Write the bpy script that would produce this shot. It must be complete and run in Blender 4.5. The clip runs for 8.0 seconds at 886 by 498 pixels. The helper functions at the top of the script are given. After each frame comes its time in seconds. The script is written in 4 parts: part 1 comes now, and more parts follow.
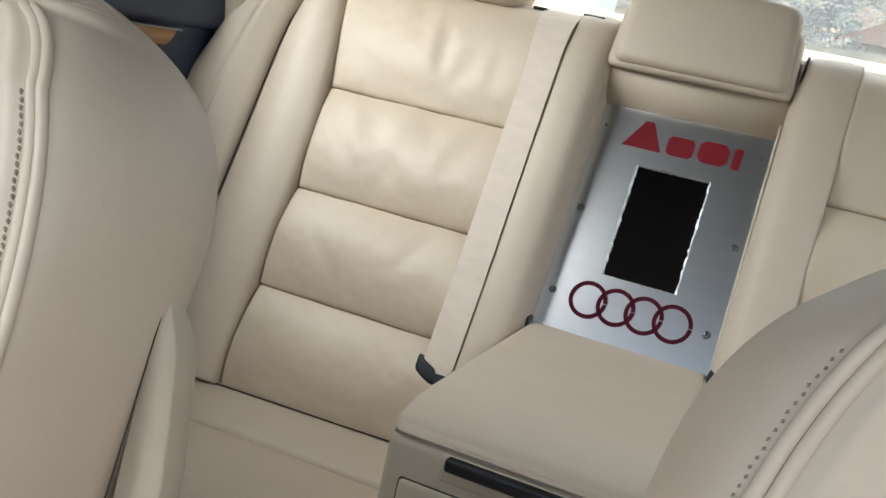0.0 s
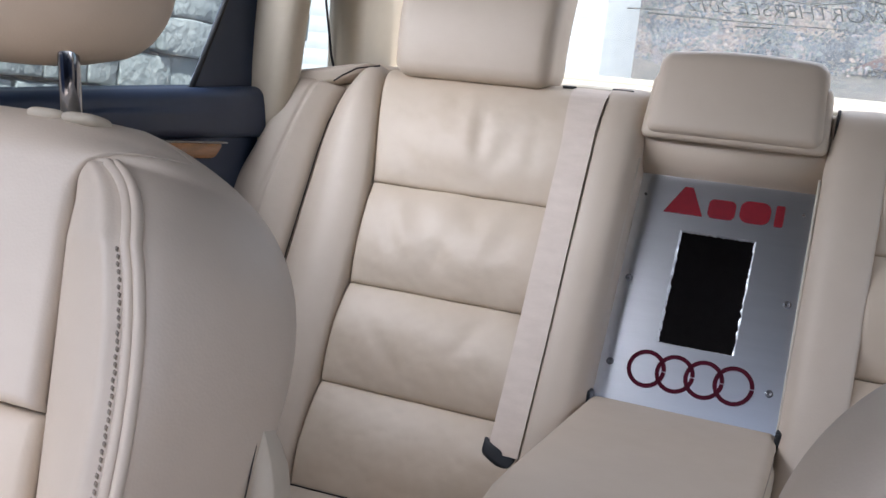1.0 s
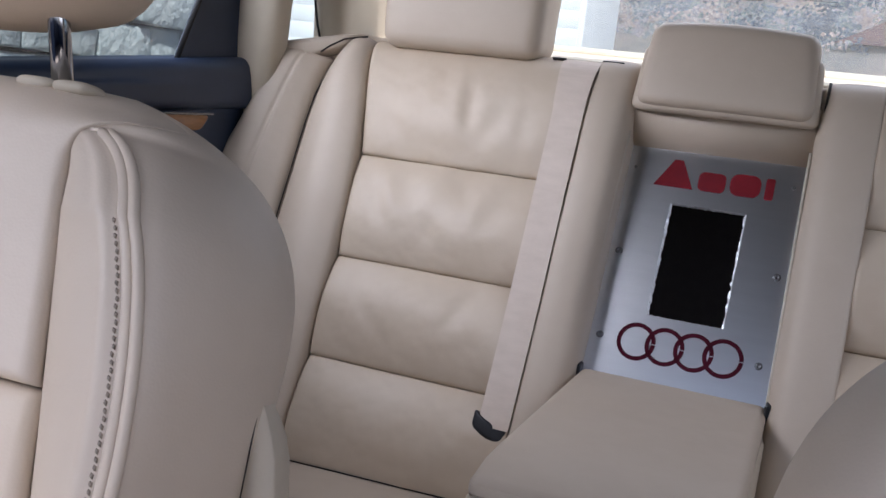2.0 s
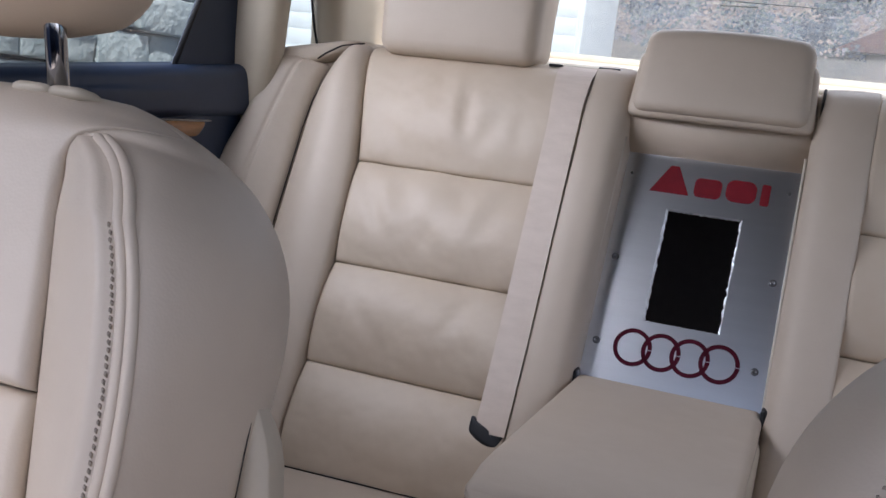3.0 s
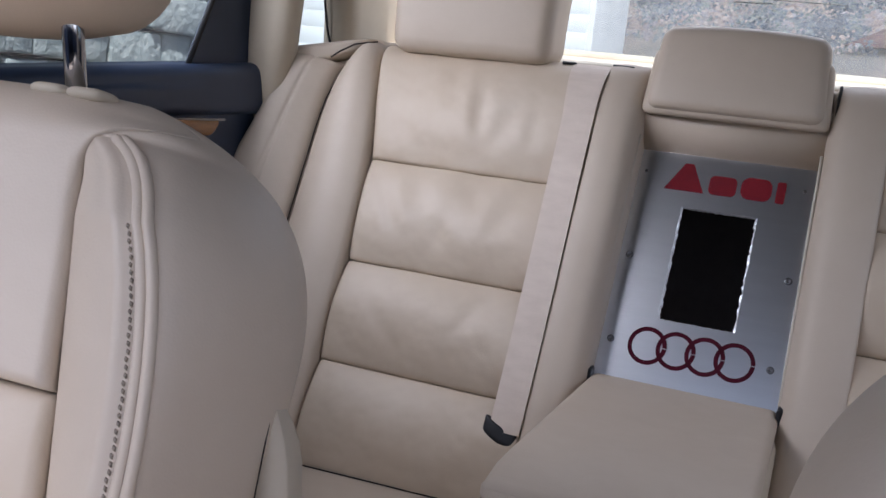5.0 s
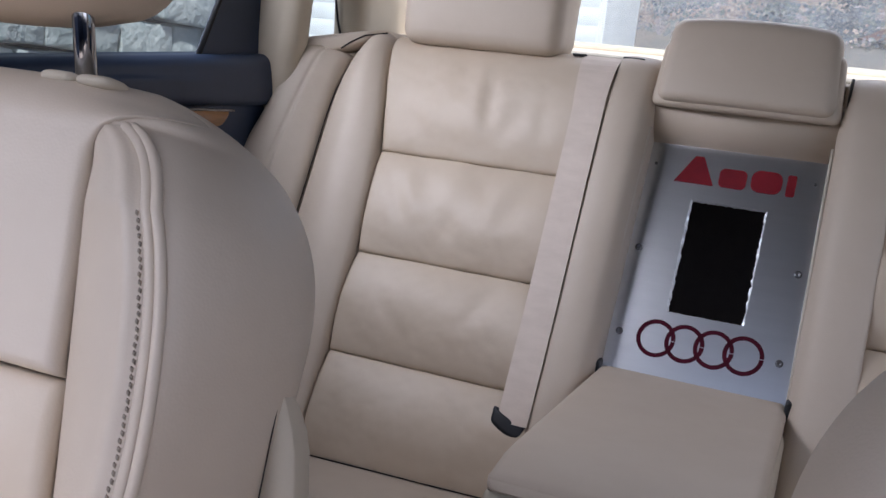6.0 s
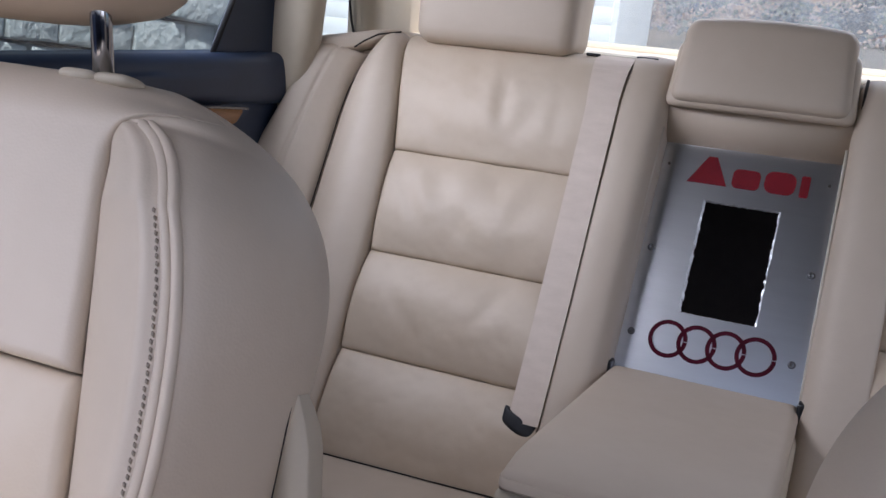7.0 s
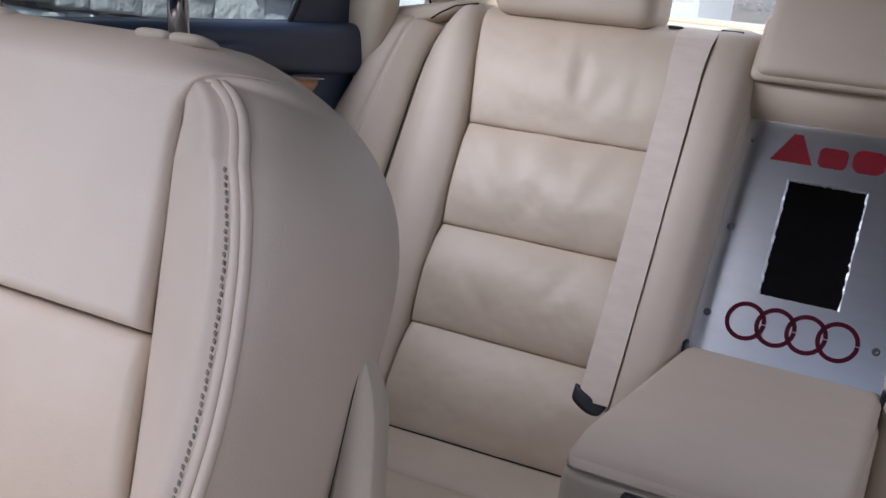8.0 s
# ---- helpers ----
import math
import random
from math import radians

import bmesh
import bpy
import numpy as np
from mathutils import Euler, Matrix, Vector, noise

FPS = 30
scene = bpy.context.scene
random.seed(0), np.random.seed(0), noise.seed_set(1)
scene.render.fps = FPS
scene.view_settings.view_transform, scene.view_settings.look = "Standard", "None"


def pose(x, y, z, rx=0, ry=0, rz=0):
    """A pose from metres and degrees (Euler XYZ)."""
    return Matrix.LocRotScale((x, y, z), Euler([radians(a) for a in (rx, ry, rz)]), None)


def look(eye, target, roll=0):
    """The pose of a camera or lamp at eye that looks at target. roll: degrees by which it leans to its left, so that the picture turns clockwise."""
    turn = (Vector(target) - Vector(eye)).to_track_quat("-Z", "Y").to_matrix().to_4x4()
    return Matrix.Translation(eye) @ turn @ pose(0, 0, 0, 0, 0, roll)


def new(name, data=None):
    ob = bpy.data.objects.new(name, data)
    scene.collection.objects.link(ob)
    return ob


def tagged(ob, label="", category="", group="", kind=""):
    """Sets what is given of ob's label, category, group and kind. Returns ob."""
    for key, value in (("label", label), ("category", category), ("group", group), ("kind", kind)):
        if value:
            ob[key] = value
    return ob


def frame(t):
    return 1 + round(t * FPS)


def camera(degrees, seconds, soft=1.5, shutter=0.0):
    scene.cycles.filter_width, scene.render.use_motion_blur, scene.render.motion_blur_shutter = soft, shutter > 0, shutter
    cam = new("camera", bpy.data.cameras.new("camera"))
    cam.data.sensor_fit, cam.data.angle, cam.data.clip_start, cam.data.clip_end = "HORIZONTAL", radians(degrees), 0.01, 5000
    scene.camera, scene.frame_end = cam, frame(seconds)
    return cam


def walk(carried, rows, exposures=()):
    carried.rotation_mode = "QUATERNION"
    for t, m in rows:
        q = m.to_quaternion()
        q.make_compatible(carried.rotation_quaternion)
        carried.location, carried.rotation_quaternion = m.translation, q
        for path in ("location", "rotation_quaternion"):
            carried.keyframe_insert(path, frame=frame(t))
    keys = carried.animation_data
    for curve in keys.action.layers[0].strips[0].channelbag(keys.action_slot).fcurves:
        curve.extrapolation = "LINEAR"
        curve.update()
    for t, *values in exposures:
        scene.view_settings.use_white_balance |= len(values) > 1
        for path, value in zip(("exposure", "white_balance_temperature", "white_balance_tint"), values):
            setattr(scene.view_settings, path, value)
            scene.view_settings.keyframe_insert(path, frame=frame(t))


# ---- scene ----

# ---------------------------------------------------------------- camera
cam = camera(48.43, 8.0, soft=1.5)
walk(cam, [
    (0.0, pose(0.1860, -1.1743, 0.8219, 78.395, -11.949, 21.892)),
    (0.2, pose(0.1745, -1.1757, 0.8340, 76.788, -12.505, 23.156)),
    (0.5, pose(0.1766, -1.1794, 0.8317, 80.337, -12.534, 21.191)),
    (0.7, pose(0.1762, -1.1942, 0.8506, 81.202, -8.572, 22.616)),
    (1.0, pose(0.1705, -1.2037, 0.8497, 82.004, -6.441, 23.114)),
    (1.2, pose(0.1642, -1.2023, 0.8475, 81.215, -6.622, 22.208)),
    (2.3, pose(0.1556, -1.2009, 0.8456, 80.623, -6.533, 21.908)),
    (2.5, pose(0.1577, -1.2019, 0.8455, 80.970, -6.339, 21.793)),
    (3.0, pose(0.1593, -1.2024, 0.8448, 81.044, -6.588, 21.896)),
    (3.5, pose(0.1595, -1.2028, 0.8444, 80.910, -6.831, 21.885)),
    (4.0, pose(0.1589, -1.2030, 0.8443, 80.799, -6.462, 22.255)),
    (4.5, pose(0.1598, -1.2056, 0.8452, 81.046, -6.093, 22.574)),
    (4.7, pose(0.1548, -1.2022, 0.8468, 80.813, -6.417, 22.444)),
    (5.8, pose(0.1547, -1.2042, 0.8424, 80.838, -6.163, 22.742)),
    (6.0, pose(0.1567, -1.2031, 0.8435, 80.361, -6.572, 23.130)),
    (6.5, pose(0.1516, -1.2010, 0.8421, 80.314, -6.872, 23.306)),
    (7.0, pose(0.1550, -1.2052, 0.8435, 80.218, -6.824, 23.800)),
    (7.5, pose(0.1555, -1.2037, 0.8424, 80.287, -6.539, 23.555)),
    (7.8, pose(0.1557, -1.2024, 0.8414, 79.720, -6.820, 24.647)),
    (8.0, pose(0.1510, -1.1934, 0.8341, 78.456, -7.350, 28.215)),
], exposures=[(0.0, 1.28, 6240, 5), (0.5, 1.22, 6040, 9), (0.9, 1.03, 5780, 15), (2.5, 0.69, 5740, 18), (8.0, 0.63, 5720, 19)])

# ---------------------------------------------------------------- light
SUN_ELEVATION, SUN_TURN = 56, 150
world = bpy.data.worlds.new("sky")
scene.world = world
world.use_nodes = True
wn = world.node_tree.nodes
sky = wn.new("ShaderNodeTexSky")
sky.sky_type, sky.sun_disc = "NISHITA", False
sky.sun_elevation, sky.sun_rotation = radians(SUN_ELEVATION), radians(SUN_TURN)
sky.air_density, sky.dust_density = 1.0, 3.0
world.node_tree.links.new(sky.outputs[0], wn["Background"].inputs[0])
wn["Background"].inputs[1].default_value = 0.08

sun_data = bpy.data.lights.new("sun", "SUN")
sun_data.energy, sun_data.angle, sun_data.color = 4.2, radians(3), (1.0, 0.95, 0.88)
sun = new("sun", sun_data)
sun.matrix_world = look((0, 0, 0), (-math.sin(radians(SUN_TURN)) * math.cos(radians(SUN_ELEVATION)), -math.cos(radians(SUN_TURN)) * math.cos(radians(SUN_ELEVATION)), -math.sin(radians(SUN_ELEVATION))))


def window_light(name, eye, target, width, height, watts, colour):
    """Skylight that comes in through an opening of the car."""
    data = bpy.data.lights.new(name, "AREA")
    data.shape, data.size, data.size_y, data.energy, data.color = "RECTANGLE", width, height, watts, colour
    ob = new(name, data)
    ob.matrix_world = look(eye, target)
    return ob


window_light("windscreen_light", (0, -1.72, 1.09), (0, -0.55, 0.45), 1.15, 0.55, 0.7, (0.86, 0.94, 1.0))
window_light("front_window_light", (-0.73, -1.25, 1.02), (-0.34, -0.80, 0.56), 0.62, 0.3, 0.60, (1.0, 0.98, 0.96)).data.spread = radians(75)
window_light("front_window_light", (0.73, -1.25, 1.02), (-0.15, -0.78, 0.50), 0.62, 0.3, 0.28, (1.0, 0.98, 0.95)).data.spread = radians(90)
window_light("rear_window_light", (-0.70, -0.30, 1.085), (-0.22, 0.20, 0.70), 0.72, 0.13, 1.22, (1.0, 0.98, 0.96)).data.spread = radians(110)
window_light("rear_window_light", (0.70, -0.30, 1.085), (0.18, 0.0, 0.50), 0.72, 0.13, 0.3, (0.98, 0.98, 1.0)).data.spread = radians(90)
window_light("rear_glass_light", (0, 0.49, 1.165), (0, 0.50, 0.8), 1.0, 0.16, 1.6, (0.95, 0.98, 1.0))


# ---------------------------------------------------------------- materials
def material(name, colour, rough=0.5, metal=0.0, second=None, scale=8.0, grain=0.0, grain_scale=400.0, stretch=(1, 1, 1), spec=0.5,
             bump=0.1, relief=0.0, relief_scale=20.0, spread=0.06):
    """Colour that varies at two scales, gloss that varies with it, fine grain as bump."""
    m = bpy.data.materials.new(name)
    m.use_nodes = True
    n, l = m.node_tree.nodes, m.node_tree.links
    b = n["Principled BSDF"]
    b.inputs["Metallic"].default_value = metal
    b.inputs["Specular IOR Level"].default_value = spec
    co = n.new("ShaderNodeTexCoord")
    mp = n.new("ShaderNodeMapping")
    mp.inputs["Scale"].default_value = stretch
    l.new(co.outputs["Object"], mp.inputs["Vector"])
    big = n.new("ShaderNodeTexNoise")
    big.inputs["Scale"].default_value, big.inputs["Detail"].default_value = scale, 5.0
    l.new(mp.outputs[0], big.inputs["Vector"])
    fine = n.new("ShaderNodeTexNoise")
    fine.inputs["Scale"].default_value, fine.inputs["Detail"].default_value = scale * 9, 4.0
    l.new(mp.outputs[0], fine.inputs["Vector"])
    add = n.new("ShaderNodeMath")
    add.operation = "MULTIPLY_ADD"
    add.inputs[1].default_value = 0.35
    l.new(fine.outputs[0], add.inputs[0])
    l.new(big.outputs[0], add.inputs[2])
    ramp = n.new("ShaderNodeMapRange")
    ramp.inputs[1].default_value, ramp.inputs[2].default_value = 0.42, 0.92
    l.new(add.outputs[0], ramp.inputs[0])
    mix = n.new("ShaderNodeMix")
    mix.data_type = "RGBA"
    mix.inputs[6].default_value = (*colour, 1)
    mix.inputs[7].default_value = (*(second or [c * 0.86 for c in colour]), 1)
    l.new(ramp.outputs[0], mix.inputs[0])
    l.new(mix.outputs[2], b.inputs["Base Color"])
    rr = n.new("ShaderNodeMapRange")
    rr.inputs[3].default_value, rr.inputs[4].default_value = max(0.02, rough - spread), min(1, rough + spread)
    l.new(big.outputs[0], rr.inputs[0])
    l.new(rr.outputs[0], b.inputs["Roughness"])
    last = None
    if grain:
        vor = n.new("ShaderNodeTexVoronoi")
        vor.inputs["Scale"].default_value = grain_scale
        l.new(mp.outputs[0], vor.inputs["Vector"])
        bp = n.new("ShaderNodeBump")
        bp.inputs["Strength"].default_value, bp.inputs["Distance"].default_value = bump, grain
        l.new(vor.outputs["Distance"], bp.inputs["Height"])
        last = bp
    if relief:
        rn = n.new("ShaderNodeTexNoise")
        rn.inputs["Scale"].default_value, rn.inputs["Detail"].default_value = relief_scale, 3.0
        l.new(mp.outputs[0], rn.inputs["Vector"])
        bp = n.new("ShaderNodeBump")
        bp.inputs["Strength"].default_value, bp.inputs["Distance"].default_value = 1.0, relief
        l.new(rn.outputs[0], bp.inputs["Height"])
        if last:
            l.new(last.outputs[0], bp.inputs["Normal"])
        last = bp
    if last:
        l.new(last.outputs[0], b.inputs["Normal"])
    return m


LEATHER = material("beige_leather", (0.555, 0.470, 0.372), 0.53, second=(0.50, 0.415, 0.322), scale=3.5, grain=0.0006, grain_scale=480, bump=0.13, relief=0.0022, relief_scale=14)
LEATHER_WORN = material("worn_beige_leather", (0.575, 0.482, 0.370), 0.51, second=(0.51, 0.412, 0.303), scale=5, grain=0.0006, grain_scale=480, bump=0.13, relief=0.009, relief_scale=9)
TRIM = material("beige_trim", (0.54, 0.475, 0.37), 0.75, second=(0.49, 0.425, 0.325), scale=6, grain=0.0005, grain_scale=900)
CLOTH = material("charcoal_headliner", (0.07, 0.068, 0.066), 0.95, scale=10, grain=0.0005, grain_scale=1200, spec=0.1)
WEBBING = material("beige_webbing", (0.69, 0.59, 0.50), 0.75, second=(0.62, 0.525, 0.44), scale=30, grain=0.0006, grain_scale=900, stretch=(1, 6, 1), spec=0.2)
PIPING = material("pale_piping", (0.56, 0.50, 0.41), 0.45, scale=20, grain=0.0003, grain_scale=600)
STITCH = material("brown_stitching", (0.30, 0.25, 0.20), 0.8, scale=60)
# near-black colour that stands in for the shade inside gaps
GAP_SHADE = material("gap_shade_black", (0.03, 0.026, 0.024), 0.95, scale=20)
DOOR = material("dark_blue_plastic", (0.020, 0.035, 0.075), 0.5, second=(0.014, 0.026, 0.054), scale=8, grain=0.0004, grain_scale=700)
BLACK = material("black_plastic", (0.012, 0.013, 0.016), 0.42, scale=15, grain=0.0003, grain_scale=900)
RUBBER = material("black_rubber", (0.01, 0.01, 0.011), 0.7, scale=15)
WOOD = material("walnut_veneer", (0.32, 0.15, 0.05), 0.22, second=(0.16, 0.065, 0.02), scale=12, stretch=(1, 1, 7))
CHROME = material("chrome", (0.42, 0.43, 0.46), 0.12, metal=1.0, scale=30, spread=0.03)
STEEL = material("brushed_steel", (0.82, 0.835, 0.86), 0.29, metal=1.0, second=(0.77, 0.785, 0.81), scale=6, stretch=(1, 1, 12), spread=0.02)
CUT = material("bright_cut_edge", (0.9, 0.92, 0.95), 0.35, metal=0.35, scale=90, spread=0.15)
# red kept dark, the recess shade is put into its colour
RED = material("red_paint", (0.21, 0.010, 0.018), 0.6, second=(0.14, 0.008, 0.014), scale=40, spec=0.2)
DARK_RED = material("dark_red_paint", (0.075, 0.006, 0.018), 0.65, second=(0.05, 0.004, 0.012), scale=40, spec=0.12)
CARPET = material("dark_grey_carpet", (0.13, 0.115, 0.12), 1.0, scale=50, spec=0.05)
FLOOR = material("grey_floor_carpet", (0.10, 0.09, 0.08), 1.0, scale=40, grain=0.001, grain_scale=800)
INK = material("dark_sticker", (0.006, 0.012, 0.012), 0.6, scale=40)
STONE = material("pale_limestone", (0.44, 0.455, 0.43), 0.9, second=(0.22, 0.25, 0.245), scale=7, relief=0.014, relief_scale=26)
MORTAR = material("dark_joint_mortar", (0.07, 0.07, 0.065), 1.0, scale=10, relief=0.01, relief_scale=30)
PLASTER = material("white_plaster", (0.86, 0.86, 0.85), 0.9, scale=3, grain=0.001, grain_scale=200)
SIDING = material("pale_painted_boards", (0.83, 0.85, 0.845), 0.8, scale=3, grain=0.001, grain_scale=200)
ROOF = material("red_roof_tile", (0.17, 0.085, 0.08), 0.85, second=(0.10, 0.06, 0.06), scale=6)
ASPHALT = material("asphalt", (0.06, 0.06, 0.06), 0.9, scale=3, grain=0.003, grain_scale=150)
GRASS = material("dry_grass", (0.20, 0.155, 0.135), 1.0, second=(0.035, 0.048, 0.045), scale=0.5)
LEAF = material("autumn_leaf", (0.16, 0.14, 0.10), 0.8, second=(0.22, 0.15, 0.11), scale=0.7)
BARK = material("grey_bark", (0.13, 0.11, 0.09), 0.95, scale=4)


def pane_material(name, haze):
    m = bpy.data.materials.new(name)
    m.use_nodes = True
    n, l = m.node_tree.nodes, m.node_tree.links
    n.remove(n["Principled BSDF"])
    clear = n.new("ShaderNodeBsdfTransparent")
    clear.inputs[0].default_value = (0.90, 0.95, 0.93, 1)
    gloss = n.new("ShaderNodeBsdfGlossy")
    gloss.inputs["Roughness"].default_value = 0.02
    dust = n.new("ShaderNodeBsdfTranslucent")
    dust.inputs[0].default_value = (0.8, 0.82, 0.85, 1)
    spots = n.new("ShaderNodeTexNoise")
    spots.inputs["Scale"].default_value = 9
    amount = n.new("ShaderNodeMath")
    amount.operation = "MULTIPLY"
    amount.inputs[1].default_value = haze * 2
    l.new(spots.outputs[0], amount.inputs[0])
    m1, m2 = n.new("ShaderNodeMixShader"), n.new("ShaderNodeMixShader")
    l.new(amount.outputs[0], m1.inputs[0])
    l.new(clear.outputs[0], m1.inputs[1])
    l.new(dust.outputs[0], m1.inputs[2])
    m2.inputs[0].default_value = 0.05
    l.new(m1.outputs[0], m2.inputs[1])
    l.new(gloss.outputs[0], m2.inputs[2])
    l.new(m2.outputs[0], n["Material Output"].inputs[0])
    return m


GLASS = pane_material("dusty_glass", 0.075)
SIDE_GLASS = pane_material("side_glass", 0.03)


# ---------------------------------------------------------------- building helpers
def finish(name, me, mat, parent=None, label="", smooth=True):
    me.materials.append(mat)
    if smooth:
        me.shade_smooth()
    ob = new(name, me)
    if parent:
        ob.parent = parent
    if label:
        ob["label"] = label
    return ob


def part(name, bm, mat, parent=None, label="", smooth=True):
    bmesh.ops.recalc_face_normals(bm, faces=bm.faces)
    me = bpy.data.meshes.new(name)
    bm.to_mesh(me)
    bm.free()
    return finish(name, me, mat, parent, label, smooth)


def thing(name, label, category, group="", kind="", at=(0, 0, 0)):
    ob = new(name)
    ob.location = at
    ob.empty_display_size = 0.05
    return tagged(ob, label, category, group, kind)


def rbox(lo, hi, r=0.01, seg=3, warp=None, cuts=0):
    """A box with rounded edges between two corners; cuts: rows inside each face, for a warp."""
    bm = bmesh.new()
    c, h = [(a + b) / 2 for a, b in zip(lo, hi)], [abs(b - a) / 2 for a, b in zip(lo, hi)]
    r = min(r, min(h) * 0.98)
    def axis(half):
        edge = [-half + r * (1 - math.cos(math.pi / 2 * i / seg)) for i in range(seg + 1)]
        mid = [-half + r + (2 * half - 2 * r) * (i + 1) / (cuts + 1) for i in range(cuts)]
        return edge + mid + [-e for e in reversed(edge)]
    ax = [axis(v) for v in h]
    made = {}
    def vert(p):
        core = [max(-hh + r, min(hh - r, q)) for q, hh in zip(p, h)]
        d = Vector(p) - Vector(core)
        q = Vector(core) + (d.normalized() * r if d.length > 1e-9 else d)
        q = q + Vector(c)
        key = (round(p[0], 6), round(p[1], 6), round(p[2], 6))
        if key not in made:
            made[key] = bm.verts.new(warp(q) if warp else q)
        return made[key]
    for k in range(3):
        i, j = (k + 1) % 3, (k + 2) % 3
        for sign in (-1, 1):
            for a in range(len(ax[i]) - 1):
                for b in range(len(ax[j]) - 1):
                    q = []
                    for da, db in ((0, 0), (1, 0), (1, 1), (0, 1)):
                        p = [0, 0, 0]
                        p[k], p[i], p[j] = sign * h[k], ax[i][a + da], ax[j][b + db]
                        q.append(vert(p))
                    if len(set(q)) == 4:
                        bm.faces.new(q)
    return bm


def prism(outline, lo, hi, plane="yz"):
    """A straight slab: an outline in two axes, pulled along the third from lo to hi."""
    bm = bmesh.new()
    def p(a, b, c):
        return {"yz": (c, a, b), "xz": (a, c, b), "xy": (a, b, c)}[plane]
    one = [bm.verts.new(p(a, b, lo)) for a, b in outline]
    two = [bm.verts.new(p(a, b, hi)) for a, b in outline]
    bm.faces.new(one)
    bm.faces.new(list(reversed(two)))
    for i in range(len(one)):
        j = (i + 1) % len(one)
        bm.faces.new((one[i], one[j], two[j], two[i]))
    return bm


def tube(points, radius, sides=8):
    bm = bmesh.new()
    rings = []
    for i, p in enumerate(points):
        d = (points[min(i + 1, len(points) - 1)] - points[max(i - 1, 0)]).normalized()
        a = d.orthogonal().normalized() if not rings else (side - d * side.dot(d)).normalized()
        side = a
        b = d.cross(a)
        rings.append([bm.verts.new(p + (a * math.cos(2 * math.pi * k / sides) + b * math.sin(2 * math.pi * k / sides)) * radius) for k in range(sides)])
    for one, two in zip(rings, rings[1:]):
        for k in range(sides):
            bm.faces.new((one[k], one[(k + 1) % sides], two[(k + 1) % sides], two[k]))
    bm.faces.new(rings[0])
    bm.faces.new(rings[-1])
    return bm


def spread_out(n, sharp=0.75):
    """n + 1 steps from 0 to 1, closer together at both ends."""
    return [(1 - sharp) * i / n + sharp * (0.5 - 0.5 * math.cos(math.pi * i / n)) for i in range(n + 1)]


def grid_solid(front, nu, nv, back):
    """A closed pad: front(s, t) for s, t from 0 to 1, with a skirt that goes back along a vector."""
    bm = bmesh.new()
    su, sv = spread_out(nu), spread_out(nv)
    g = [[bm.verts.new(front(s, t)) for s in su] for t in sv]
    for a in range(nv):
        for b in range(nu):
            bm.faces.new((g[a][b], g[a][b + 1], g[a + 1][b + 1], g[a + 1][b]))
    loop = g[0][:] + [g[a][-1] for a in range(1, nv + 1)] + g[nv][-2::-1] + [g[a][0] for a in range(nv - 1, 0, -1)]
    rear = [bm.verts.new(v.co + back) for v in loop]
    for i in range(len(loop)):
        j = (i + 1) % len(loop)
        bm.faces.new((loop[i], rear[i], rear[j], loop[j]))
    bm.faces.new(rear)
    return bm


class Plane:
    """A leaning frame: u across, v up along the lean, w out towards the front of the car."""
    def __init__(self, origin, lean):
        a = radians(lean)
        self.o, self.u = Vector(origin), Vector((1, 0, 0))
        self.v, self.w = Vector((0, math.sin(a), math.cos(a))), Vector((0, -math.cos(a), math.sin(a)))
    def at(self, u, v, w=0.0):
        return self.o + self.u * u + self.v * v + self.w * w


def drop(e, r):
    """How far a rounded edge of radius r falls back at the distance e from its end."""
    if e >= r:
        return 0.0
    k = 1 - max(e, 0) / r
    return r * (1 - math.sqrt(max(0.0, 1 - k * k)))


# ---------------------------------------------------------------- the car's shell
FLOOR_Z, ROOF_Z = 0.0, 1.24
tagged(part("floor", rbox((-0.80, -2.3, -0.05), (0.80, 0.10, 0.0), 0.005), FLOOR), "dark grey carpeted cabin floor under the seats", "floor", kind="structure")
# out of sight, its dark colour is picked to cut bounced light
tagged(part("ceiling", rbox((-0.62, -1.28, ROOF_Z), (0.62, 0.36, ROOF_Z + 0.04), 0.02, cuts=6,
       warp=lambda q: q + Vector((0, 0, -0.10 * (q.x / 0.62) ** 2 - 0.03 * ((q.y + 0.46) / 0.82) ** 2))), CLOTH), "charcoal cloth headliner, unseen, dark to cut bounced light", "ceiling", kind="structure")


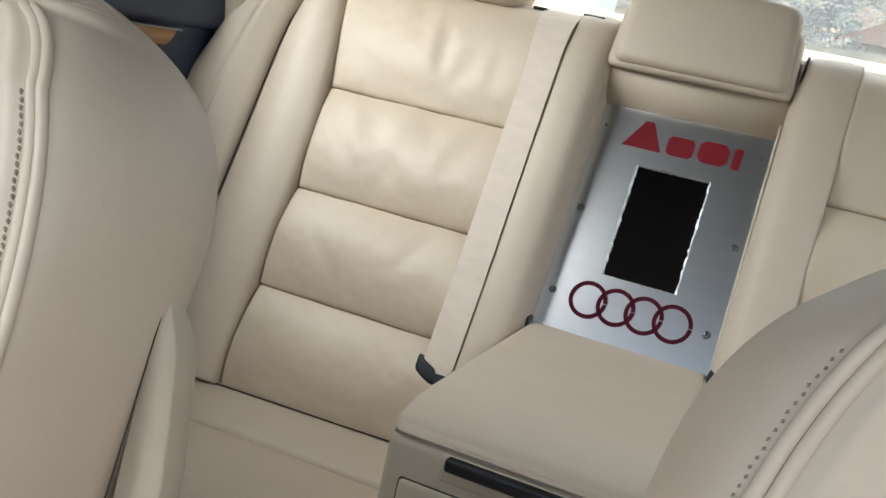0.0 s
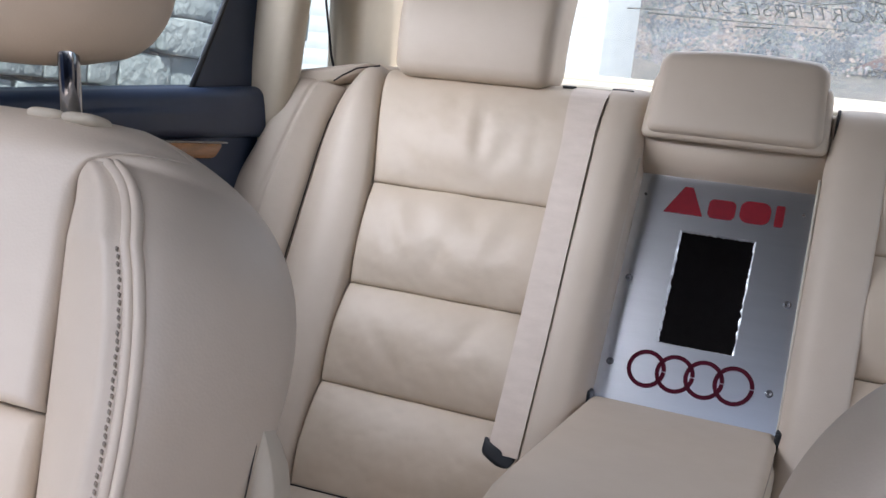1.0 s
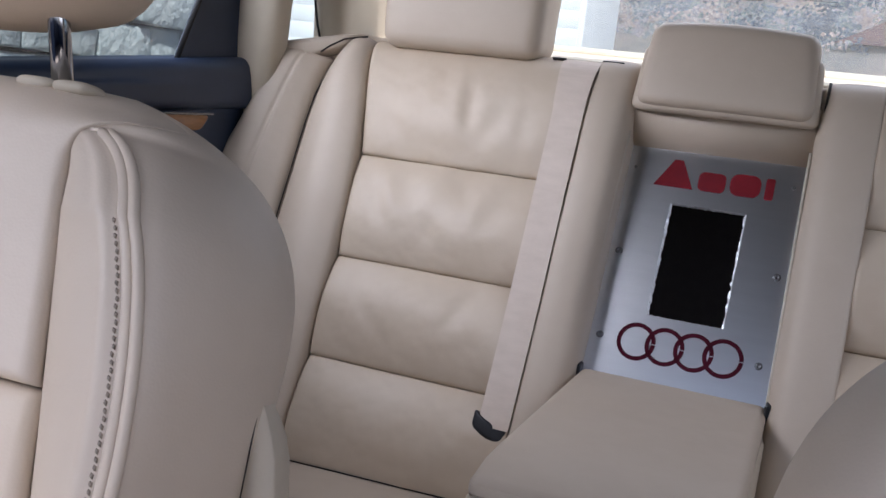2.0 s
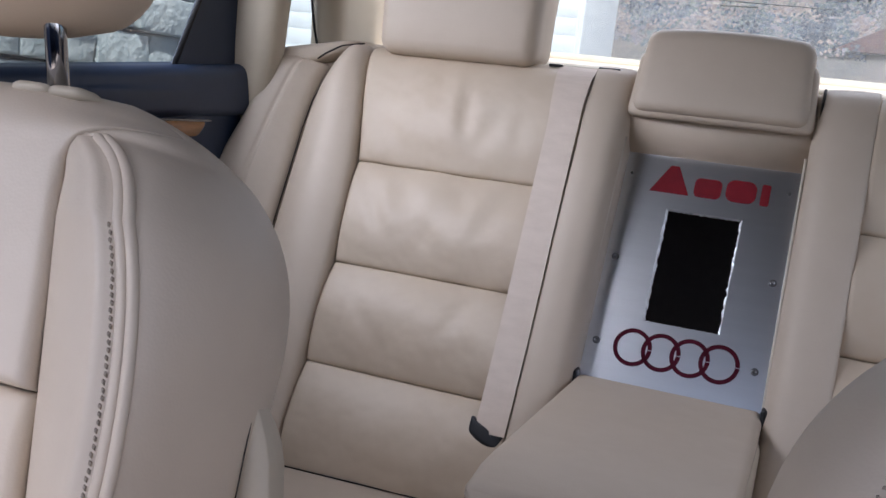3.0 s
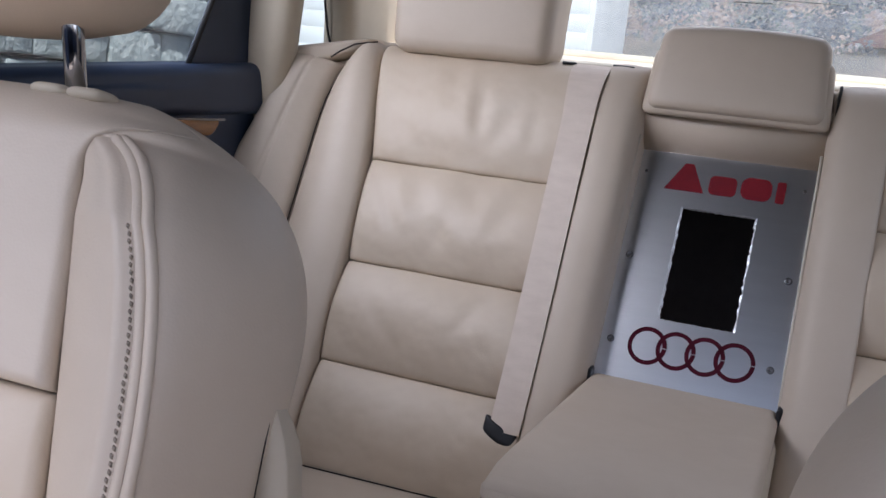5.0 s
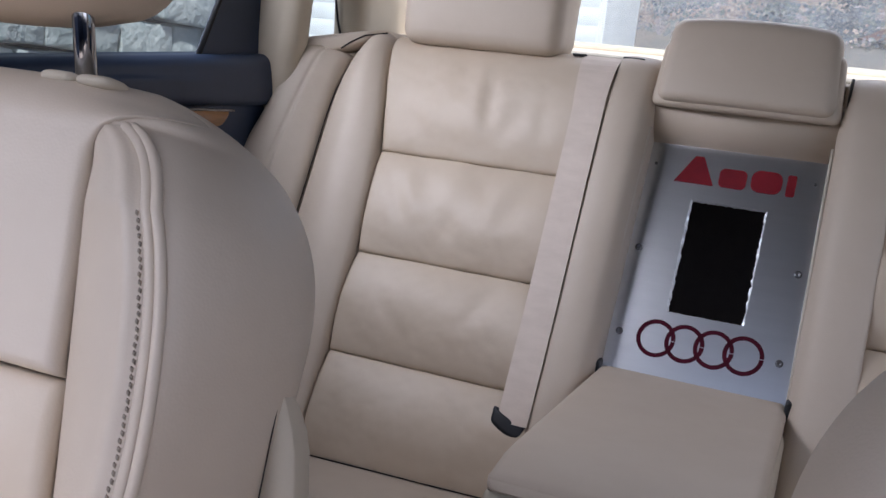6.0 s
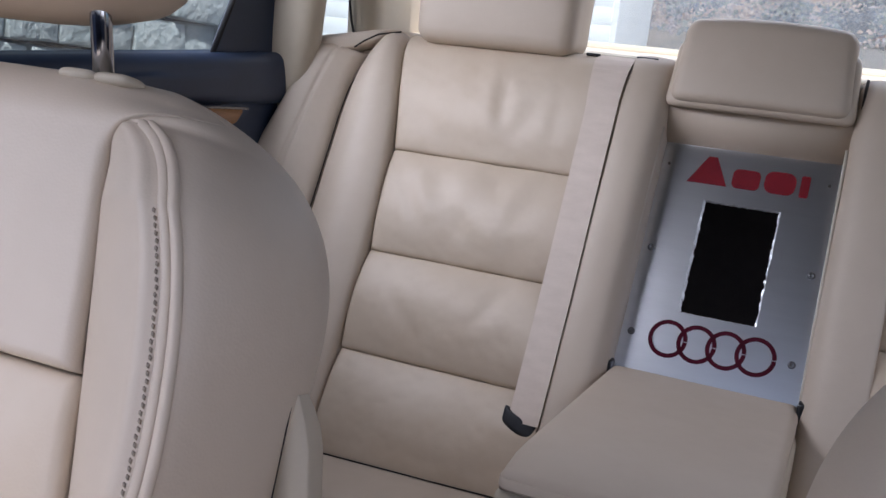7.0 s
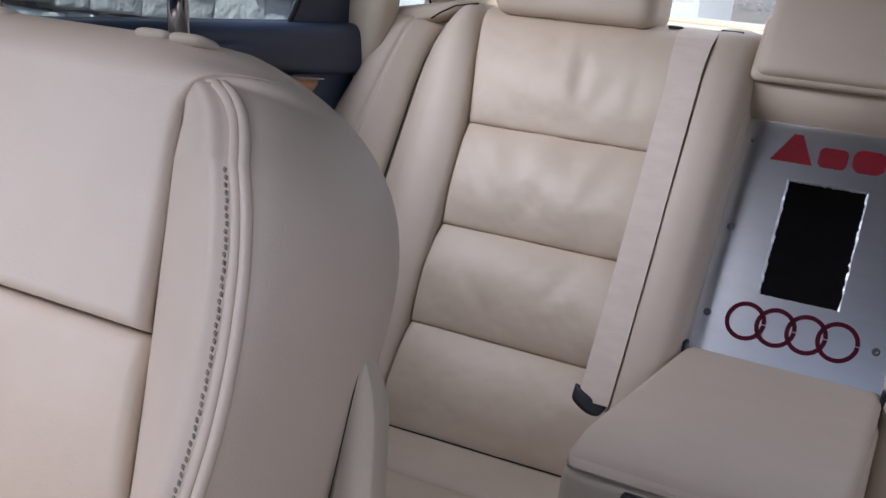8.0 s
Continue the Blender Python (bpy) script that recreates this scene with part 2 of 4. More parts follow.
def shell_side(s):
    """Rear door, pillars and quarter window of one side; s = -1 or 1."""
    x0, x1 = s * 0.735, s * 0.80
    side = "left" if s < 0 else "right"
    door = thing("door_1" if s < 0 else "door_2", "dark blue-black rear door panel with walnut trim, closed", "car door", kind="structure")
    part("door_panel", prism([(-0.78, 0.02), (0.20, 0.02), (0.24, 0.50), (0.22, 0.79), (-0.78, 0.775)], x0, x1), DOOR, door, smooth=False)
    # soft upper ledge below the glass
    def ledge(q):
        k = max(0.0, (q.z - 0.80) / 0.05)
        return q + Vector((s * 0.010 * k * k, 0, (0.077 if q.z > 0.81 else 0.03) * (q.y + 0.026)))
    lo, hi = sorted((s * 0.718, s * 0.79))
    part("upper_ledge", rbox((lo, -0.78, 0.768), (hi, 0.172, 0.8405), 0.014, 5, ledge, 6), DOOR, door)
    part("window_corner", prism([(-0.002, 0.830), (0.24, 0.830), (0.21, 1.16), (0.160, 1.16)], s * 0.744, s * 0.756), DOOR, door, smooth=False)
    part("window_seal", tube([Vector((s * 0.745, -0.004, 0.838)), Vector((s * 0.745, 0.076, 1.00)), Vector((s * 0.745, 0.158, 1.165))], 0.004), RUBBER, door)
    part("window_frame", rbox((min(s * 0.69, s * 0.75), -0.78, 1.15), (max(s * 0.69, s * 0.75), 0.16, 1.22), 0.012), DOOR, door)
    part("lower_seal", rbox((min(s * 0.742, s * 0.752), -0.78, 0.838), (max(s * 0.742, s * 0.752), 0.0, 0.846), 0.003, warp=lambda q: q + Vector((0, 0, 0.077 * (q.y + 0.026) - 0.006))), RUBBER, door)
    wood = part("wood_strip", rbox((min(s * 0.695, s * 0.735), -0.45, 0.742), (max(s * 0.695, s * 0.735), 0.002, 0.766), 0.008, 4,
         lambda q: q + Vector((0, 0.022 * (q.z - 0.742) / 0.024 if q.y > -0.1 else 0, 0))), WOOD, door, "glossy brown walnut trim strip")
    part("chrome_line", tube([Vector((s * 0.693, -0.45, 0.766)), Vector((s * 0.693, 0.022, 0.767))], 0.0022), CHROME, wood)
    win = thing("window_1" if s < 0 else "window_2", "clear rear door window above the dark ledge", "window", kind="structure")
    p = part("pane", prism([(-0.78, 0.80), (0.05, 0.80), (0.18, 1.20), (-0.78, 1.20)], s * 0.760, s * 0.764), SIDE_GLASS, win, smooth=False)
    p.visible_shadow = False
    # front pillar between the doors
    tagged(part("trim_1" if s < 0 else "trim_2", prism([(-0.96, 0.0), (-0.78, 0.0), (-0.78, 1.20), (-0.90, 1.20)], s * 0.70, s * 0.80), TRIM, smooth=False), "beige trim of the pillar between the doors", "pillar", kind="structure")
    tagged(part("wall_front_left" if s < 0 else "wall_front_right", prism([(-2.3, 0.0), (-0.96, 0.0), (-0.96, 0.82), (-2.3, 0.80)], s * 0.735, s * 0.80), DOOR, smooth=False), "dark front door panel", "car door", kind="structure")
    # pillar beside the bench, rounded in plan
    def pillar(q):
        k = (q.z - 0.60) / 0.6
        return q + Vector((-s * 0.05 * max(0, k) ** 2 + s * 0.09 * max(0, 0.46 - k), -0.030 * k + 0.05 * max(0, 0.55 - k) ** 2 * 4, 0))
    lo, hi = sorted((s * 0.690, s * 0.775))
    tagged(part("trim_3" if s < 0 else "trim_4", rbox((lo, 0.158, 0.70), (hi, 0.222, 1.23), 0.028, 5, pillar, 8), TRIM), "beige trim of the rear door pillar", "pillar", kind="structure")
    # quarter window and rear pillar
    q = thing("window_3" if s < 0 else "window_4", "small quarter window between beige pillars", "window", kind="structure")
    p = part("pane", prism([(0.17, 0.80), (0.50, 0.80), (0.36, 1.20), (0.15, 1.20)], s * 0.745, s * 0.749), SIDE_GLASS, q, smooth=False)
    p.visible_shadow = False
    part("window_seal", tube([Vector((s * 0.716, 0.384, 0.86)), Vector((s * 0.716, 0.345, 0.925)), Vector((s * 0.70, 0.215, 1.18))], 0.0022), RUBBER, q)
    def rear_pillar(qq):
        k = (qq.z - 0.60) / 0.62
        return qq + Vector((-s * 0.10 * max(0, k) ** 1.6, -0.27 * max(0, k - 0.15), 0))
    lo, hi = sorted((s * 0.705, s * 0.775))
    tagged(part("wall_rear_left" if s < 0 else "wall_rear_right", rbox((lo, 0.452, 0.50), (hi, 0.95, 1.23), 0.03, 4, rear_pillar, 8), TRIM), "smooth beige rear pillar trim", "pillar", kind="structure")
    tagged(part("trim_5" if s < 0 else "trim_6", rbox((lo, 0.20, 0.50), (hi, 0.95, 0.872), 0.02, 3, lambda q: q + Vector((0, 0, 0.10 * (q.y - 0.2) if q.z > 0.8 else 0))), TRIM), "beige side trim below the quarter window", "trim", kind="structure")
    lo, hi = sorted((s * 0.56, s * 0.70))
    tagged(part("trim_7" if s < 0 else "trim_8", rbox((lo, -1.28, 1.17), (hi, 0.32, 1.26), 0.03), CLOTH), "charcoal cloth edge of the headliner", "trim", kind="structure")


shell_side(-1)
shell_side(1)
tagged(part("wall_front", rbox((-0.80, -2.36, 0.0), (0.80, -2.28, 0.86), 0.02), DOOR), "plain dark front bulkhead", "wall", kind="structure")
tagged(part("wall_back", rbox((-0.80, 0.93, 0.0), (0.80, 0.98, 0.925), 0.02), CARPET), "dark rear wall of the boot", "wall", kind="structure")
tagged(part("floor_boot", rbox((-0.80, 0.10, 0.05), (0.80, 0.96, 0.09), 0.005), CARPET), "dark carpeted boot floor", "floor", kind="structure")
tagged(part("shelf_rear", rbox((-0.74, 0.40, 0.895), (0.74, 0.95, 0.915), 0.008, 3, lambda q: q + Vector((0, 0, 0.07 * (q.y - 0.40)))), TRIM), "pale beige parcel shelf in bright daylight", "parcel shelf", kind="structure")
tagged(part("trim_9", rbox((-0.70, 0.80, 0.935), (0.70, 0.86, 0.957), 0.01), TRIM), "beige strip at the foot of the rear window", "trim", kind="structure")

GLASS_PLANE = Plane((0, 0.80, 0.95), -52)
rear_window = thing("window_5", "large dusty rear window with a mirrored dark sticker", "window", kind="structure")


def glass_slab(u0, u1, v0, v1, thick=0.004):
    bm = bmesh.new()
    bmesh.ops.create_cube(bm, size=1)
    for v in bm.verts:
        v.co = GLASS_PLANE.at(u0 + (v.co.x + 0.5) * (u1 - u0), v0 + (v.co.y + 0.5) * (v1 - v0), v.co.z * thick)
    return bm


pane = part("pane", glass_slab(-0.70, 0.70, -0.06, 0.60), GLASS, rear_window, smooth=False)
pane.visible_shadow = False

# ---------------------------------------------------------------- rear bench
BACK = Plane((0, 0.0, 0.30), 23)
TUFTS = [-0.012, 0.145, 0.300, 0.464, 0.672]


def seam(v):
    return 0.516 + 0.036 * max(0.0, (v - 0.30) / 0.32) ** 2


def outer(v):
    return 0.630 - 0.030 * max(0.0, (v - 0.50) / 0.16) ** 2


def crease(u, v, u0, v0, length, width, lean):
    """A soft wrinkle of the leather."""
    du, dv = u - u0, v - v0
    a, b = du * math.cos(lean) + dv * math.sin(lean), -du * math.sin(lean) + dv * math.cos(lean)
    return math.exp(-(a / width) ** 2 - (b / length) ** 2)


bench = thing("rear_bench_seat", "beige leather rear bench seat with pleated backrests and bolsters", "car seat")


def back_panel(s, k):
    v0, v1 = TUFTS[k] + 0.0004, TUFTS[k + 1] - 0.0004
    h = v1 - v0

    def front(a, b):
        v = v0 + h * b
        inner, out = (0.1868 if s < 0 else 0.203), seam(v) - 0.001
        u = inner + (out - inner) * a
        e = min(u - inner, out - u)
        w = 0.002 + 0.0245 * (math.sin(math.pi * min(1, b * 0.97 + 0.015)) ** 0.75) * (1 - 0.3 * max(0, 2 * a - 1) ** 2)
        w -= drop(min(b, 1 - b) * h, 0.005) * 0.6 + drop(e, 0.008) * 0.6
        if k == 3:
            w -= 0.030 * max(0, (b - 0.72) / 0.28) ** 2.6
            for u0, vv, ln, wd, lean, d in ((-0.362, 0.558, 0.036, 0.012, 0.12, 0.0055), (-0.316, 0.540, 0.048, 0.015, -0.42, 0.0042), (-0.470, 0.510, 0.055, 0.015, 0.70, 0.0036), (-0.410, 0.600, 0.05, 0.018, 0.2, 0.0030), (-0.275, 0.545, 0.05, 0.012, 0.1, 0.0025), (-0.40, 0.490, 0.06, 0.012, 1.35, 0.0010)):
                w -= d * crease(s * u, v, u0 if s < 0 else -u0, vv, ln, wd, lean)
        if k == 2:
            for u0, vv, ln, wd, lean, d in ((-0.418, 0.402, 0.045, 0.018, 0.35, 0.0040), (-0.337, 0.415, 0.050, 0.018, 0.15, 0.0036), (-0.466, 0.385, 0.04, 0.013, 0.6, 0.0045), (-0.283, 0.405, 0.05, 0.016, -0.4, 0.0040), (-0.375, 0.365, 0.05, 0.015, -0.3, 0.0028)):
                w -= d * crease(s * u, v, u0 if s < 0 else -u0, vv, ln, wd, lean)
        if k == 1:
            w -= 0.0030 * crease(s * u, v, -0.43 * -s, 0.215, 0.05, 0.014, 0.8) + 0.0026 * crease(s * u, v, -0.30 * -s, 0.245, 0.04, 0.012, -0.5)
        w += 0.0026 * noise.noise(Vector((u * 14, v * 14, k + s))) + 0.0010 * noise.noise(Vector((u * 38, v * 38, k + s)))
        return BACK.at(s * u, v, w)

    return part("back_panel", grid_solid(front, 60, 40, BACK.w * -0.045), LEATHER_WORN, bench, "creased beige leather back panel" if k > 1 else "")


def bolster(s, inside):
    """The raised edge of a backrest: the outer one beside the door, the inner one beside the recess."""
    def front(a, b):
        v = -0.012 + (0.682 if not inside else 0.690) * b
        if inside:
            u0, u1 = (0.124 if s < 0 else 0.127) - 0.002 * b, (0.1864 if s < 0 else 0.2045)
        else:
            u0, u1 = seam(v) + 0.002, outer(v)
        u = u0 + (u1 - u0) * a
        hump = math.sin(math.pi * min(1, 0.12 + (0.56 if inside else 0.8) * a)) ** 0.7
        w = 0.004 + (0.023 if inside else 0.034) * hump
        w -= drop(u - u0, 0.012 if inside else 0.007) + drop(u1 - u, 0.003 if inside else 0.014) + drop((1 - b) * 0.68, 0.03)
        w -= 0.03 * max(0, (b - 0.84) / 0.16) ** 2.2
        if inside:
            w -= 0.012 * max(0, 1 - a * 3) ** 2
        w += 0.0012 * noise.noise(Vector((u * 10, v * 9, 3 + s)))
        return BACK.at(s * u, v, w)
    return part("inner_bolster" if inside else "outer_bolster", grid_solid(front, 16, 40, BACK.w * -0.085), LEATHER, bench)


for s in (-1, 1):
    for k in range(4):
        back_panel(s, k)
    bolster(s, False)
    bolster(s, True)
    # added sheet behind the pads, coloured near black as the seams' shade
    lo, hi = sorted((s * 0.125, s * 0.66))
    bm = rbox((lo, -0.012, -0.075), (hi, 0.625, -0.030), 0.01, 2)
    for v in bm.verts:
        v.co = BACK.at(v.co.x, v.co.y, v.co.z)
    part("seam_shade_backing", bm, GAP_SHADE, bench)

    # fixed pad between the backrest and the door
    def side_front(a, b, s=s):
        v = 0.02 + 0.600 * b
        u0 = outer(v) + 0.0045
        u1 = min(0.745, 0.704 + 0.26 * (0.575 - v))
        u = u0 + (u1 - u0) * a
        w = 0.010 + 0.016 * math.sin(math.pi * min(1, 0.15 + 0.7 * a)) + 0.034 * a
        w -= drop(min(u - u0, u1 - u), 0.012) + drop((1 - b) * 0.6, 0.03)
        w -= 0.004 * math.exp(-((a - 0.5) / 0.025) ** 2)
        return BACK.at(s * u, v, w)
    part("side_pad", grid_solid(side_front, 44, 26, BACK.w * -0.08), LEATHER, bench, "narrow beige leather pad beside the door")

    # dark tube that draws the shade between bolster and side pad
    part("side_gap_shade", tube([BACK.at(s * (outer(0.10 + 0.05 * i) + 0.0022), 0.10 + 0.05 * i, 0.011 - 0.02 * max(0, (i - 9) / 2) ** 2) for i in range(12)], 0.0011, 6), GAP_SHADE, bench)

    # leather tucked in between the backrest and the side pad
    lo, hi = sorted((s * 0.598, s * 0.668))
    bm = rbox((lo, 0.50, -0.050), (hi, 0.632, -0.004), 0.012, 4)
    for q in bm.verts:
        q.co = BACK.at(q.co.x, q.co.y, q.co.z)
    part("side_tuck", bm, LEATHER, bench)

    # rounded shoulder behind the side pad
    def shoulder(q, s=s):
        k = (abs(q.x) - 0.585) / 0.13
        t = (q.z - 0.80) / 0.10
        bottom, top_z = 0.909 - 0.062 * k ** 0.55, 0.916 - 0.030 * k
        return Vector((q.x, q.y + 0.055 * (1 - k), bottom + (top_z - bottom) * t))
    lo, hi = sorted((s * 0.585, s * 0.722))
    part("shoulder_trim", rbox((lo, 0.185, 0.80), (hi, 0.42, 0.90), 0.028, 5, shoulder, 5), LEATHER, bench, "rounded leather shoulder trim with a dark gap")
    # shade below the shoulder, laid in as a thin dark tube
    part("shoulder_gap_shade", tube([Vector((s * x, y, z)) for x, y, z in ((0.630, 0.210, 0.877), (0.618, 0.216, 0.888), (0.600, 0.231, 0.902), (0.570, 0.252, 0.910))], 0.0014), GAP_SHADE, bench)

    # seat cushion of this side
    def cushion_front(a, b, s=s):
        u = 0.135 + 0.56 * a
        y = 0.030 - 0.150 * b
        z = 0.278 + 0.013 * (1 - a) + 0.012 * math.sin(math.pi * b) ** 0.6 + 0.02 * max(0, (u - 0.52) / 0.17) ** 2 - drop(min(b, 1 - b) * 0.15, 0.01)
        return Vector((s * u, y, z))
    # crease shade where cushion meets backrest, added as a dark tube
    part("cushion_gap_shade", tube([BACK.at(s * (0.15 + 0.048 * i), -0.001 - 0.0013 * i, 0.0095) for i in range(10)], 0.0012, 6), GAP_SHADE, bench)
    part("cushion_rear_strip", grid_solid(cushion_front, 24, 14, Vector((0, 0, -0.12))), LEATHER, bench)

    def cushion_main(a, b, s=s):
        u = 0.135 + 0.56 * a
        y = -0.121 - 0.36 * b
        z = 0.279 + 0.010 * (1 - a) + 0.035 * b + 0.012 * math.sin(math.pi * b) ** 0.6 + 0.03 * max(0, (u - 0.52) / 0.17) ** 2 - drop(b * 0.36, 0.012) - drop((1 - b) * 0.36, 0.06)
        z += 0.002 * noise.noise(Vector((u * 9, y * 9, s)))
        return Vector((s * u, y, z))
    part("cushion", grid_solid(cushion_main, 26, 26, Vector((0, 0, -0.14))), LEATHER, bench)

part("cushion_middle", rbox((-0.132, -0.44, 0.17), (0.132, 0.03, 0.30), 0.02, 3), LEATHER, bench)
part("bench_base", rbox((-0.70, -0.42, 0.0), (0.70, 0.06, 0.175), 0.02), FLOOR, bench)
# leather above the recess and the dark lining beside the plate
under = [(0.606 - 0.050 * math.sin(radians(9 * i)), -0.056 + 0.054 * math.cos(radians(9 * i))) for i in range(11)]
bm = prism(under[::-1] + [(0.622, -0.002), (0.660, -0.060), (0.660, -0.110), (0.552, -0.110)], -0.128, 0.130)
for v in bm.verts:
    v.co = BACK.at(v.co.x, v.co.y, v.co.z)
part("recess_header", bm, LEATHER, bench, "shaded beige leather above the recess")
part("top_rail", rbox((-0.60, 0.275, 0.862), (0.60, 0.42, 0.904), 0.012, 3), LEATHER, bench, "beige top edge of the backrest")
for s in (-1, 1):
    part("recess_piping", tube([BACK.at(s * (0.1275 - 0.004 * i / 12), 0.20 + 0.36 * i / 12, -0.004) for i in range(13)], 0.0022), PIPING, bench)

# black tube in place of the shade right of the middle headrest
part("headrest_gap_shade", tube([BACK.at(0.1325, 0.575 + 0.0105 * i, 0.002 - 0.018 * max(0, (i - 5) / 4) ** 2) for i in range(10)], 0.0022, 6), GAP_SHADE, bench)

# ---------------------------------------------------------------- steel plate in the recess
PLATE = Plane((0, 0.040 * math.cos(radians(24)), 0.30 - 0.040 * math.sin(radians(24))), 24)
plate = thing("steel_plate", "brushed steel plate with red markings and a ragged opening", "metal plate")


def plate_sheet():
    """A sheet with a rough rectangular opening."""
    rnd = random.Random(4)
    u0, u1, v0, v1 = -0.0515, 0.0535, 0.309, 0.476
    n = 44
    inner, outer_loop = [], []
    U0, U1, V0, V1 = -0.135, 0.135, 0.19, 0.566
    sides = [((u0, v0), (u1, v0), (U0, V0), (U1, V0), 0.0002), ((u1, v0), (u1, v1), (U1, V0), (U1, V1), 0.0005), ((u1, v1), (u0, v1), (U1, V1), (U0, V1), 0.0007), ((u0, v1), (u0, v0), (U0, V1), (U0, V0), 0.0007)]
    for a, b, c, d, rough in sides:
        for i in range(n):
            k = i / n
            j = rough if i else 0
            inner.append((a[0] + (b[0] - a[0]) * k + rnd.uniform(-j, j), a[1] + (b[1] - a[1]) * k + rnd.uniform(-j, j)))
            outer_loop.append((c[0] + (d[0] - c[0]) * k, c[1] + (d[1] - c[1]) * k))
    return inner, outer_loop


inner, outer_loop = plate_sheet()
bm = bmesh.new()
count = len(inner)
lv = [[bm.verts.new(PLATE.at(u, v, w)) for u, v in loop] for loop, w in ((inner, 0.0), (outer_loop, 0.0), (outer_loop, -0.003), (inner, -0.003))]
for i in range(count):
    j = (i + 1) % count
    for a, b in ((0, 1), (1, 2), (2, 3), (3, 0)):
        bm.faces.new((lv[a][i], lv[a][j], lv[b][j], lv[b][i]))
part("sheet", bm, STEEL, plate, smooth=False)
# bent bright rim of the cut, wider on its two long sides
bm = bmesh.new()
rnd = random.Random(9)
rim = []
for i, (u, v) in enumerate(inner):
    long_side = abs(u - 0.001) > 0.047
    d = (rnd.uniform(0.0010, 0.0032) if long_side else rnd.uniform(0.0002, 0.0010))
    du = (d if u < 0 else -d) if long_side else 0
    dv = 0 if long_side else (d if v < 0.39 else -d)
    rim.append((bm.verts.new(PLATE.at(u - 0.3 * du, v - 0.3 * dv, 0.0012)), bm.verts.new(PLATE.at(u + du, v + dv, -0.0004 - rnd.uniform(0, 0.0018))), bm.verts.new(PLATE.at(u + du, v + dv, -0.006))))
for i in range(count):
    j = (i + 1) % count
    for a in (0, 1):
        bm.faces.new((rim[i][a], rim[j][a], rim[j][a + 1], rim[i][a + 1]))
part("cut_edge", bm, CUT, plate, "bright ragged saw-cut edge", smooth=False)


def flat_ring(cu, cv, r0, r1, gap):
    bm = bmesh.new()
    n = 48
    rows = []
    for i in range(n + 1):
        a = gap + (2 * math.pi - 2 * gap) * i / n
        rows.append([bm.verts.new(PLATE.at(cu + r * math.cos(a), cv + r * math.sin(a), w)) for r, w in ((r0, 0.0002), (r0, 0.0012), (r1, 0.0012), (r1, 0.0002))])
    for one, two in zip(rows, rows[1:]):
        for k in range(4):
            bm.faces.new((one[k], one[(k + 1) % 4], two[(k + 1) % 4], two[k]))
    bm.faces.new(rows[0])
    bm.faces.new(rows[-1])
    return bm


for k in range(4):
    part("red_ring", flat_ring(-0.0575 + 0.0393 * k, 0.2685, 0.0210 + 0.0001 * k, 0.0268 + 0.0001 * k, 0.025), DARK_RED, plate, "dark red painted ring", smooth=False)


def flat_shape(points, w0=0.0003, w1=0.0012):
    bm = bmesh.new()
    a = [bm.verts.new(PLATE.at(u, v, w0)) for u, v in points]
    b = [bm.verts.new(PLATE.at(u, v, w1)) for u, v in points]
    bm.faces.new(a)
    bm.faces.new(b[::-1])
    for i in range(len(a)):
        j = (i + 1) % len(a)
        bm.faces.new((a[i], a[j], b[j], b[i]))
    return bm


def rounded(u0, v0, u1, v1, r, n=5):
    out = []
    for cu, cv, a0 in ((u1 - r, v0 + r, -90), (u1 - r, v1 - r, 0), (u0 + r, v1 - r, 90), (u0 + r, v0 + r, 180)):
        out += [(cu + r * math.cos(radians(a0 + 90 * i / n)), cv + r * math.sin(radians(a0 + 90 * i / n))) for i in range(n + 1)]
    return out


MARK = "faded red painted block, darkened for the recess shade"
part("red_block", flat_shape([(-0.082, 0.501), (-0.026, 0.501), (-0.046, 0.543), (-0.058, 0.543)]), RED, plate, MARK, smooth=False)
part("red_block", flat_shape(rounded(-0.020, 0.501, 0.018, 0.530, 0.008)), RED, plate, MARK, smooth=False)
part("red_block", flat_shape(rounded(0.024, 0.501, 0.066, 0.534, 0.012)), RED, plate, MARK, smooth=False)
part("red_block", flat_shape(rounded(0.072, 0.501, 0.084, 0.533, 0.003)), RED, plate, MARK, smooth=False)


def screw(u, v, r):
    bm = bmesh.new()
    rings = []
    for rr, w in ((r, 0.0), (r, 0.0012), (r * 0.8, 0.0024), (r * 0.38, 0.0026), (r * 0.34, 0.0012)):
        rings.append([bm.verts.new(PLATE.at(u + rr * math.cos(2 * math.pi * k / 16), v + rr * math.sin(2 * math.pi * k / 16), w)) for k in range(16)])
    for one, two in zip(rings, rings[1:]):
        for k in range(16):
            bm.faces.new((one[k], one[(k + 1) % 16], two[(k + 1) % 16], two[k]))
    bm.faces.new(rings[0])
    bm.faces.new(rings[-1])
    return bm


SCREW = material("dull_zinc", (0.22, 0.22, 0.23), 0.35, metal=0.9, scale=50)
for u, v, r in ((-0.109, 0.394, 0.0052), (0.109, 0.393, 0.0052), (-0.109, 0.269, 0.0052), (0.107, 0.268, 0.0052)):
    part("screw", screw(u, v, r), SCREW, plate, "small grey screw head")
for u in (-0.112, 0.109):
    part("rivet", screw(u, 0.524, 0.0022), SCREW, plate)

# ---------------------------------------------------------------- folded-down armrest
arm = thing("centre_armrest", "beige leather centre armrest, folded down in front of the plate", "armrest")


def arm_warp(q):
    k = (q.y + 0.340) / 0.446
    f = max(0.0, 1 - (q.y + 0.340) / 0.075)
    return Vector((0.005 + (q.x - 0.004) * (1.0 - 0.015 * k), q.y, q.z - (0.015 * f * f if q.z > 0.475 else 0)))


